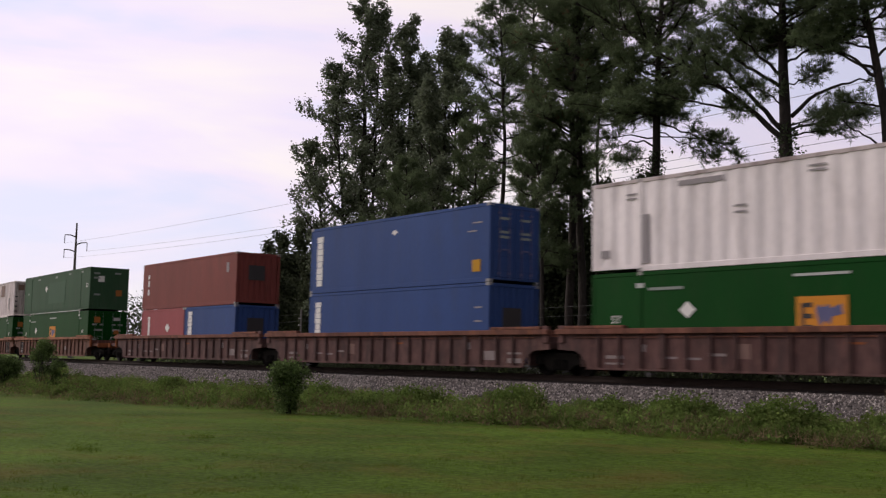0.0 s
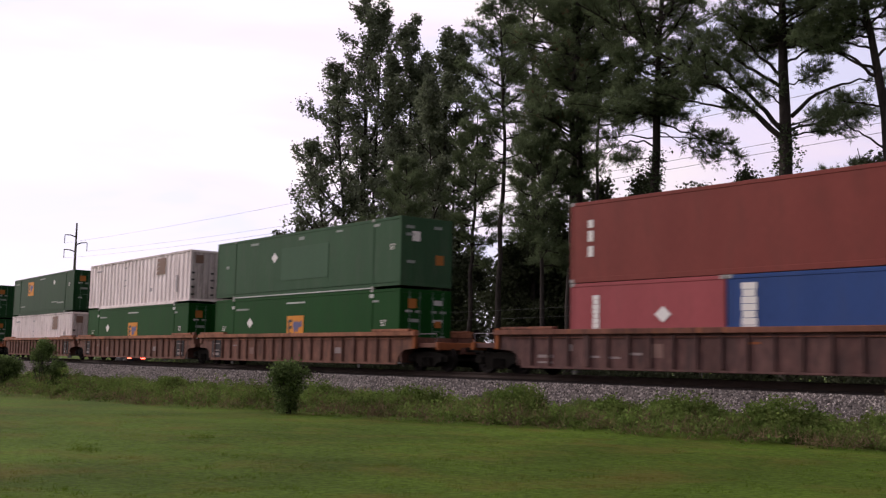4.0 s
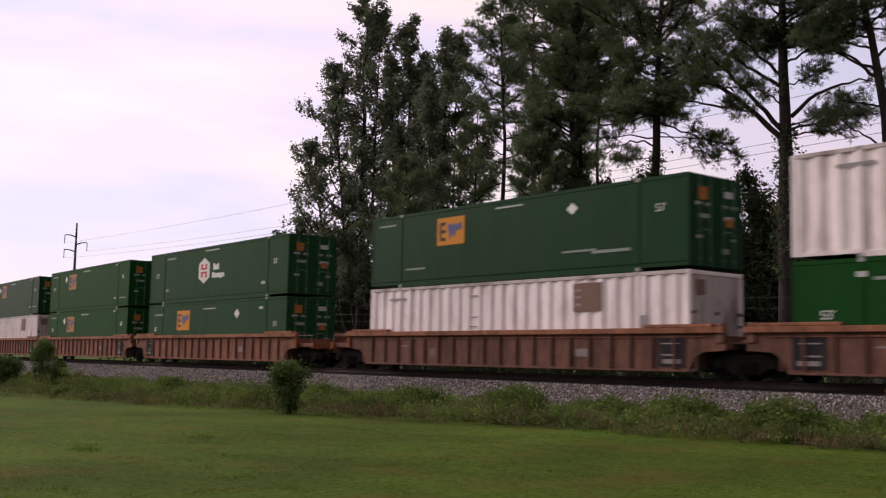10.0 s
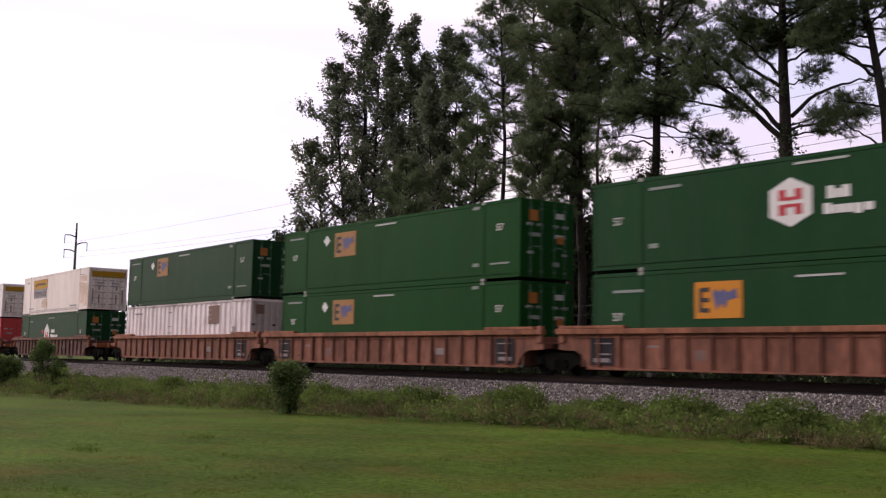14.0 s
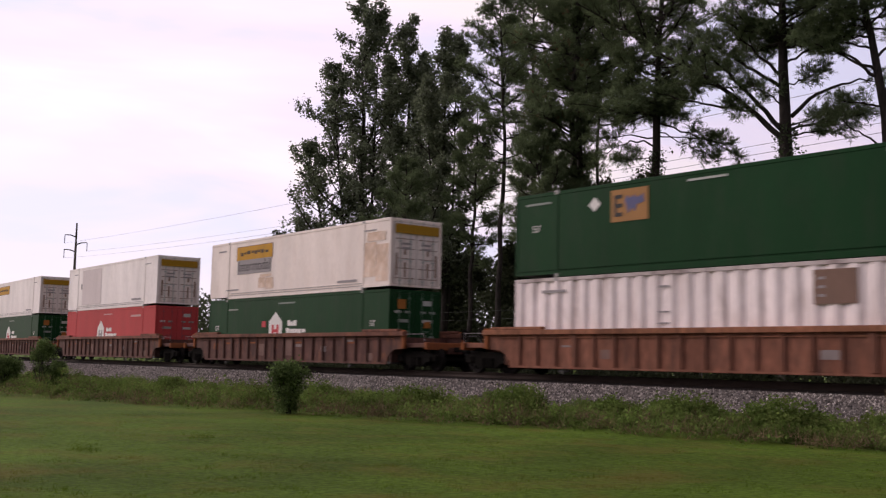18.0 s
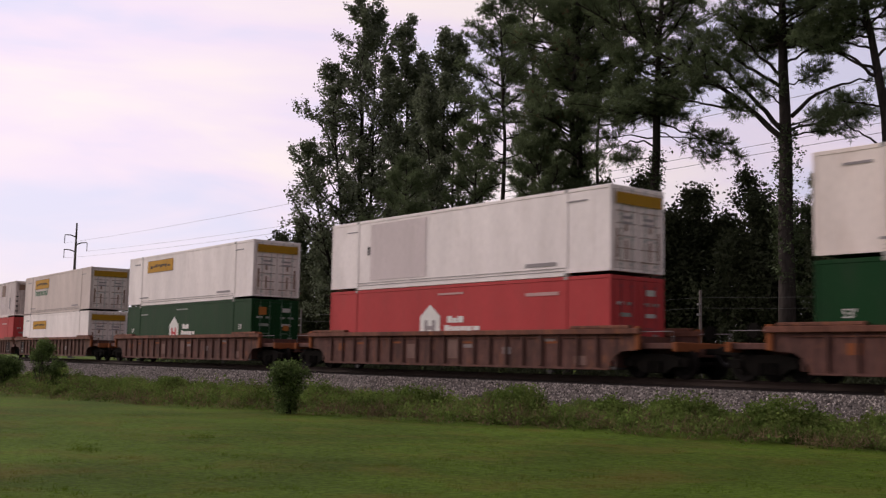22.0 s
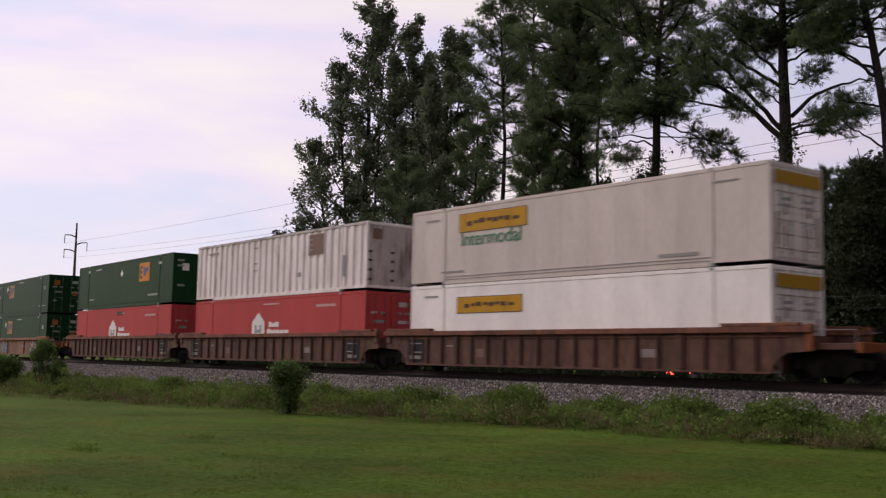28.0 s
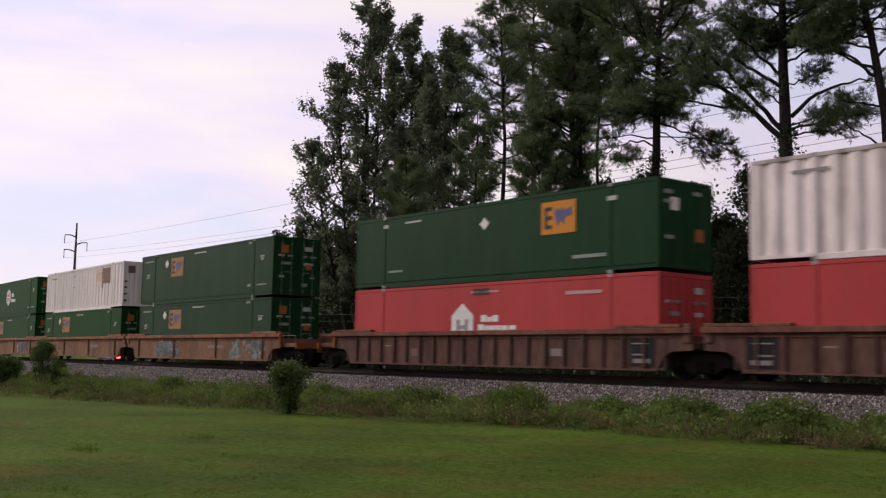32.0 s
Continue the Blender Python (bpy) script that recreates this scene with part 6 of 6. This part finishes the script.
build_understorey()


# ---------------------------------------------------------------- lawn blades, weeds and bushes
def build_grass():
    rng = np.random.RandomState(3)
    n = 135000
    d = 9.0 + 20.0 * rng.rand(n) ** 1.6
    az = PHI + radians(25.5) * (2 * rng.rand(n) - 1)
    x, y = -np.cos(az) * d, np.sin(az) * d
    keep = y < np.array([lawn_edge(a) + 0.6 for a in x])
    x, y = x[keep], y[keep]
    n = len(x)
    z = np.array([ground_z(a, b) for a, b in zip(x, y)])
    tall = (0.008 + 0.020 * rng.rand(n)) * np.array([0.6 + 1.3 * max(0.0, noise.noise((u * 1.7, v * 2.2, 3.0)) + 0.2) for u, v in zip(x, y)])
    a = rng.rand(n) * math.pi
    w = 0.0035 + 0.003 * rng.rand(n)
    p = np.stack([x, y, z - 0.005], 1)
    s = np.stack([np.cos(a) * w, np.sin(a) * w, 0 * a], 1)
    tip = p + np.stack([rng.randn(n) * 0.022, rng.randn(n) * 0.022, tall], 1)
    v = np.stack([p - s, p + s, tip], 1).reshape(-1, 3)
    ob = new("grass", raw_mesh("grass", v, np.arange(3 * n).reshape(-1, 3), "blade"))
    tagged(ob, "short mown grass blades of the lawn", "grass", kind="stuff")


build_grass()


def grass_tuft(x, y, size, seed):
    rng = np.random.RandomState(seed)
    c = [(rng.randn() * size, rng.randn() * size * 0.6, 0.01) for i in range(40)]
    v, f = tufts(rng, c, 0.05, 9, 0.045, 0.005, 1.1)
    ob = new("grass_tuft", raw_mesh("grass_tuft", v, f, "blade"))
    ob.matrix_basis = Matrix.Translation((x, y, ground_z(x, y)))
    tagged(ob, "uncut darker tuft of taller grass in the lawn", "grass tuft", "tufts in the lawn", "stuff")


grass_tuft(-17.51, 9.55, 0.17, 61)
grass_tuft(-16.29, 6.86, 0.20, 62)


def build_weeds():
    rng = np.random.RandomState(9)
    green, dry = [], []
    for i in range(6500):
        x = -62 + 60 * rng.rand() ** 0.8
        lo, hi = lawn_edge(x), track_y(x, -4.3)
        t = rng.rand() * 1.07 - 0.07
        y = lo + (hi - lo) * t
        mound = 0.52 + 1.15 * noise.noise((x * 0.42, y * 0.5, 7.0)) + 0.55 * noise.noise((x * 1.3, y * 1.3, 2.0))
        h = max(0.10, 0.50 * mound) * (0.55 + 0.9 * math.sin(math.pi * max(0.0, min(1.0, t * 1.2 + 0.10))))
        z = ground_z(x, y) + h * rng.rand() ** 0.6
        (dry if t < 0.15 + 0.09 * rng.randn() and rng.rand() < 0.6 else green).append((x, y, z))
    # rounded clumps of vines and broad weeds
    for i in range(250):
        x = -62 + 60 * rng.rand() ** 0.8
        lo, hi = lawn_edge(x), track_y(x, -4.3)
        y = lo + (hi - lo) * (0.14 + 0.80 * rng.rand())
        wide, tall = 0.22 + 0.36 * rng.rand(), (0.22 + 0.42 * rng.rand()) * (0.8 + 0.7 * max(-0.5, noise.noise((x * 0.35, 5.0, 1.0))))
        for k in range(int(60 * wide + 130 * wide * wide)):
            d = rng.randn(3)
            d /= np.linalg.norm(d)
            q = 0.55 + 0.45 * rng.rand()
            green.append((x + d[0] * wide * q, y + d[1] * wide * q, ground_z(x, y) + 0.04 + abs(d[2]) * tall * q))
    v, f = leaves(rng, green, np.array((0.11, 0.11, 0.07)), 9, 0.042)
    ob = new("weeds", raw_mesh("weeds", v, f, "weed"))
    tagged(ob, "tangled green weeds and vines along the ballast foot", "weeds", kind="stuff")
    v, f = tufts(rng, green[::3], np.array((0.12, 0.12, 0.04)), 16, 0.20, 0.006, 1.1)
    ob = new("rank_grass", raw_mesh("rank_grass", v, f, "weed"))
    tagged(ob, "rank green grass growing through the weeds", "grass", kind="stuff")
    v, f = tufts(rng, dry + green[::16], np.array((0.10, 0.10, 0.03)), 14, 0.22, 0.006, 1.2)
    # rank growth on the far shoulder, which closes the view beneath the cars
    far = []
    for i in range(4600):
        x = -66 + 60 * rng.rand()
        y = track_y(x, rng.uniform(4.6, 6.4))
        far.append((x, y, -0.75 + (1.22 if x < -43 else 1.5) * rng.rand() * (0.85 + 0.3 * noise.noise((x * 0.6, 1.0, 4.0)))))
    fv, ff = leaves(rng, far, 0.10, 8, 0.074)
    fo = new("far_weeds", raw_mesh("far_weeds", fv, ff, "far_leaf"))
    tagged(fo, "dark rank weeds on the far shoulder of the track", "weeds", kind="stuff")
    ob = new("dry_grass", raw_mesh("dry_grass", v, f, "weed_dry"))
    tagged(ob, "dry brown grass stems among the weeds", "grass", kind="stuff")


build_weeds()


def bush(x, y, tall, wide, seed, tag, n=520, waist=0.55):
    rng = np.random.RandomState(seed)
    ob = new("bush")
    gz = ground_z(x, y)
    ob.matrix_basis = Matrix.Translation((x, y, gz))
    tagged(ob, tag, "bush", "bushes along the lawn's edge")
    tips = []
    for i in range(14):
        w = Wood()
        a = rng.rand() * 2 * math.pi
        pts = bend(rng, (rng.randn() * 0.05, rng.randn() * 0.05, 0), (math.cos(a) * 0.35, math.sin(a) * 0.35, 1), tall * (0.6 + 0.3 * rng.rand()), 6, 0.03, 0.1)
        w.tube(pts, [0.018 * (1 - 0.13 * j) for j in range(6)], 5)
        part("stem", w.mesh("stem", "bark"), ob)
    lobes = [(rng.uniform(-0.28, 0.28) * wide, rng.uniform(-0.28, 0.28) * wide, tall * rng.uniform(0.66, 0.90), rng.uniform(0.16, 0.26) * wide) for _ in range(7)]
    for i in range(n):
        if i % 2:
            # leafy lobes of the head
            cx, cy, cz, cr = lobes[rng.randint(len(lobes))]
            d = rng.randn(3)
            d *= cr * (0.6 + 0.4 * rng.rand()) / np.linalg.norm(d)
            tips.append((cx + d[0], cy + d[1], max(0.05, cz + d[2] * 0.8)))
            continue
        f = rng.rand()
        r = wide / 2 * float(np.interp(f, (0, 0.3, 0.55, 0.85, 1.0), (waist, waist * 1.05, 0.85, 0.95, 0.55))) * rng.rand() ** 0.45
        a = rng.rand() * 2 * math.pi
        tips.append((r * math.cos(a), r * math.sin(a), tall * (0.04 + 0.92 * f) + 0.05 * rng.randn()))
    v, f = leaves(rng, tips, 0.065, 15, 0.036)
    part("foliage", raw_mesh("foliage", v, f, "weed" if tall < 0.7 else "bush_leaf"), ob)


bush(-24.3, 15.7, 1.36, 1.14, 41, "flat-topped leafy bush on a narrow foot by the lawn", 560, 0.50)
bush(-44.0, 16.6, 2.05, 1.10, 42, "tall narrow leafy bush by the lawn")
bush(-43.2, 16.9, 1.15, 0.75, 45, "low leafy bush beside a taller one")
bush(-46.5, 15.8, 1.25, 1.9, 43, "low spreading bush at the lawn's edge", 700)
bush(-49.5, 16.6, 1.1, 1.8, 44, "low spreading bush at the lawn's edge", 600)
bush(-37.9, 19.3, 0.55, 1.6, 46, "low vine-covered mound by the ballast", 380)
bush(-19.6, 19.6, 0.62, 1.9, 47, "low vine-covered mound by the ballast", 420)
bush(-16.9, 20.2, 0.46, 1.5, 51, "low vine-covered mound by the ballast", 300)
bush(-15.3, 20.6, 0.50, 2.0, 52, "low vine-covered mound by the ballast", 380)
bush(-23.6, 19.6, 0.48, 1.9, 53, "low vine-covered mound by the ballast", 380)
bush(-28.5, 19.8, 0.48, 1.8, 54, "low vine-covered mound by the ballast", 360)
bush(-12.6, 20.3, 0.50, 2.0, 48, "low vine-covered mound by the ballast", 420)


def dry_stalk(x, y, tall, seed):
    rng = np.random.RandomState(seed)
    ob = new("dry_weed_stalk")
    ob.matrix_basis = Matrix.Translation((x, y, ground_z(x, y)))
    tagged(ob, "thin dry brown weed stalk with a feathery head", "weed", "dry stalks by the ballast")
    w = Wood()
    pts = bend(rng, (0, 0, 0), (0.08, 0.02, 1), tall, 6, 0.0, 0.07)
    w.tube(pts, [0.008 - 0.0009 * j for j in range(6)], 5)
    part("stem", w.mesh("stem", "weed_dry"), ob)
    v, f = tufts(rng, [pts[4], pts[5], pts[5] + (pts[5] - pts[4]) * 0.4], 0.02, 26, 0.10, 0.005, 1.2)
    part("seed_head", raw_mesh("seed_head", v, f, "weed_dry"), ob)


for k, (sx, sy, tall) in enumerate(((-10.55, 21.0, 0.95), (-12.9, 20.9, 0.75), (-10.2, 21.1, 0.7))):
    dry_stalk(sx, sy, tall, 300 + k)


# ---------------------------------------------------------------- poles and wires
def cable(parent, a, b, sag, r, mat, name="wire", n=24):
    a, b = Vector(a), Vector(b)
    w = Wood()
    pts = []
    for i in range(n + 1):
        f = i / n
        p = a.lerp(b, f)
        p.z -= sag * 4 * f * (1 - f)
        pts.append(tuple(p))
    w.tube(pts, [r] * (n + 1), 4)
    return part(name, w.mesh(name, mat), parent)


def transmission_pole(x, y, top):
    ob = new("transmission_pole")
    z0 = ground_z(x, y) - 0.3
    ob.matrix_basis = Matrix.Translation((x, y, z0))
    tagged(ob, "tall slim dark power pole with curved arms", "power pole", "power poles")
    h = top - z0
    def shaft(bm):
        rod(bm, (0, 0, 0), (0, 0, h * 0.5), 0.46, 0.34, n=12)
        rod(bm, (0, 0, h * 0.5), (0, 0, h), 0.34, 0.18, n=12)
    part("shaft", mesh_of(("pole_shaft", x), shaft, "pole"), ob)
    ends = []
    for s, dz in ((-1, -2.6), (1, -4.3), (-1, -5.9)):
        ln = 2.5
        p0, p1 = Vector((0, 0, h + dz - 0.5)), Vector(SIDE) * s * ln + Vector((0, 0, h + dz))
        mid = (p0 + p1) / 2 + Vector((0, 0, 0.18))
        def arm(bm, p0=p0, p1=p1, mid=mid):
            rod(bm, p0, mid, 0.16, 0.12, n=8)
            rod(bm, mid, p1, 0.12, 0.08, n=8)
        part("arm", mesh_of(("arm", x, dz), arm, "pole"), ob)
        part("insulator", mesh_of(("insulator", x, dz), lambda bm, p1=p1: rod(bm, p1, p1 - Vector((0, 0, 1.9)), 0.09, 0.09, n=8), "pole"), ob)
        ends.append(Vector((x, y, z0)) + p1 - Vector((0, 0, 1.9)))
    return ends


def build_power_line():
    a = transmission_pole(-232.0, 93.1, 29.1)
    b = transmission_pole(36.0, 60.0, 23.6)
    line = new("power_line")
    tagged(line, "thin dark overhead power wires between tall poles", "power line")
    for i, (p, q) in enumerate(zip(a, b)):
        cable(line, p, q, (1.5, 1.8, 1.9)[i], 0.020, "wire", "wire", 40)


build_power_line()


def low_pole(x):
    y = track_y(x, 7.0)
    ob = new("utility_post")
    ob.matrix_basis = Matrix.Translation((x, y, ground_z(x, y) - 0.2))
    tagged(ob, "short grey wooden post carrying low cables", "utility post", "utility posts beside the track")
    part("post", mesh_of("low_post", lambda bm: rod(bm, (0, 0, 0), (0, 0, 4.3), 0.07, 0.055, n=10), "wood_pole"), ob)
    for z in (3.75, 3.35):
        part("bracket", mesh_of("post_bracket", lambda bm: box(bm, -0.05, 0.05, -0.16, 0.02, -0.04, 0.04, 0.008), "steel"), ob, Matrix.Translation((0, -0.02, z)))
    return x, y


def build_low_line():
    xs = [low_pole(x) for x in (-110, -84, -54.5 + 0.0, -24.7, 3.0)]
    line = new("low_cable")
    tagged(line, "two pale low cables strung along the railway", "cable")
    for (x0, y0), (x1, y1) in zip(xs, xs[1:]):
        for z in (3.0, 2.6):
            cable(line, (x0, y0 - 0.15, z), (x1, y1 - 0.15, z), 0.22, 0.006, "pale_wire", "cable", 10)


build_low_line()


# ---------------------------------------------------------------- vehicles on the road
def vehicle(label):
    ob = new("car")
    tagged(ob, label, "car", "cars on the road")

    def body(bm):
        prism(bm, [(-2.25, 0.32), (-2.28, 0.75), (-2.15, 0.95), (-1.5, 1.0), (1.05, 0.98), (2.1, 0.84), (2.25, 0.66), (2.25, 0.32)], -0.88, 0.88)
        bmesh.ops.bevel(bm, geom=bm.edges[:], offset=0.05, segments=2, affect="EDGES")
    part("body", mesh_of("car_body", body, "car_paint", True), ob)

    def cabin(bm):
        prism(bm, [(-1.55, 0.99), (-1.05, 1.42), (0.15, 1.44), (0.95, 0.98)], -0.74, 0.74)
    part("cabin", mesh_of("car_cabin", cabin, "glass"), ob)
    part("roof", mesh_of("car_roof", lambda bm: box(bm, -1.0, 0.12, -0.72, 0.72, 1.42, 1.47, 0.02), "car_paint"), ob)
    for x in (-1.38, 1.4):
        for s in (-1, 1):
            wh = part("wheel", mesh_of("car_wheel", lambda bm: lathe_y(bm, [(0.2, -0.1), (0.31, -0.11), (0.325, -0.07), (0.325, 0.07), (0.31, 0.11), (0.2, 0.1)], 20), "tyre"), ob, Matrix.Translation((x, s * 0.8, 0.325)))
            part("rim", mesh_of("car_rim", lambda bm: lathe_y(bm, [(0.05, -0.112), (0.2, -0.105), (0.2, 0.105), (0.05, 0.112)], 14), "steel"), wh)
    for s in (-1, 1):
        part("headlight", mesh_of("headlight", lambda bm: box(bm, 2.22, 2.27, -0.16, 0.16, -0.08, 0.08, 0.02), "head"), ob, Matrix.Translation((0, s * 0.66, 0.62)))
        part("tail_light", mesh_of("tail_light", lambda bm: box(bm, -2.30, -2.25, -0.19, 0.19, -0.08, 0.08, 0.02), "tail"), ob, Matrix.Translation((0, s * 0.66, 0.62)))
    return ob


VEHICLES = [
    (vehicle("dark car driving away with lit red tail lights"), 12.65, math.pi, [(0, -37.0), (1.0, -51.5), (2.0, -64.8), (2.4, -72.1), (3.5, -91.3), (8, -168), (12.5, -245), (18, -268), (32, -272)]),
    (vehicle("dark car driving nearer with lit white headlights"), 9.35, 0.0, [(0, -229), (5.5, -140), (6.8, -119), (8, -98), (9, -81.9), (10.1, -66.0), (11.0, -50.0), (11.6, -40.6), (12.0, -33.8), (14, 3), (18, 60), (24, 100), (32, 106)]),
    (vehicle("dark car driving away with lit tail lights, braking"), 12.65, math.pi, [(0, 112), (18, 110), (22, 75), (27, -14), (29, -50), (31, -85.0), (32, -103.0)]),
]


# ---------------------------------------------------------------- what moves
SPEED, EASE = 8.7708, -0.00359


def run(t):
    """How far the train has gone at t seconds."""
    return SPEED * t + EASE * (t - 16) ** 2


def motions():
    for ob, place, z in MOVING:
        walk(ob, [(t, track_pose(place + run(t), 0.0, z)) for t in range(0, 33, 2)])
    rows = [2 * k / FPS for k in range(481)]
    for i, ob in enumerate(SPIN):
        home = ob.matrix_basis.copy()
        walk(ob, [(t, home @ Matrix.Rotation(i * 0.7 + run(t) / 0.452, 4, "Y")) for t in rows])
    for ob, off, turn, keys in VEHICLES:
        walk(ob, [(t, track_pose(x, off, -0.545) @ Matrix.Rotation(turn, 4, "Z")) for t, x in keys])
    lean = [(0, 0.0), (3, 0.25), (6, 0.1), (9, -0.1), (13, 0.25), (16, -0.2), (19, -0.25), (23, -0.7), (25, 0.1), (28, 0.9), (30, 0.2), (32, 0.5)]
    for k, ob in enumerate(SWAY):
        home = ob.matrix_basis.copy()
        walk(ob, [(t, home @ Matrix.Rotation(radians(a * (1.0, 0.8, 0.5)[k]), 4, DEEP)) for t, a in lean])


motions()
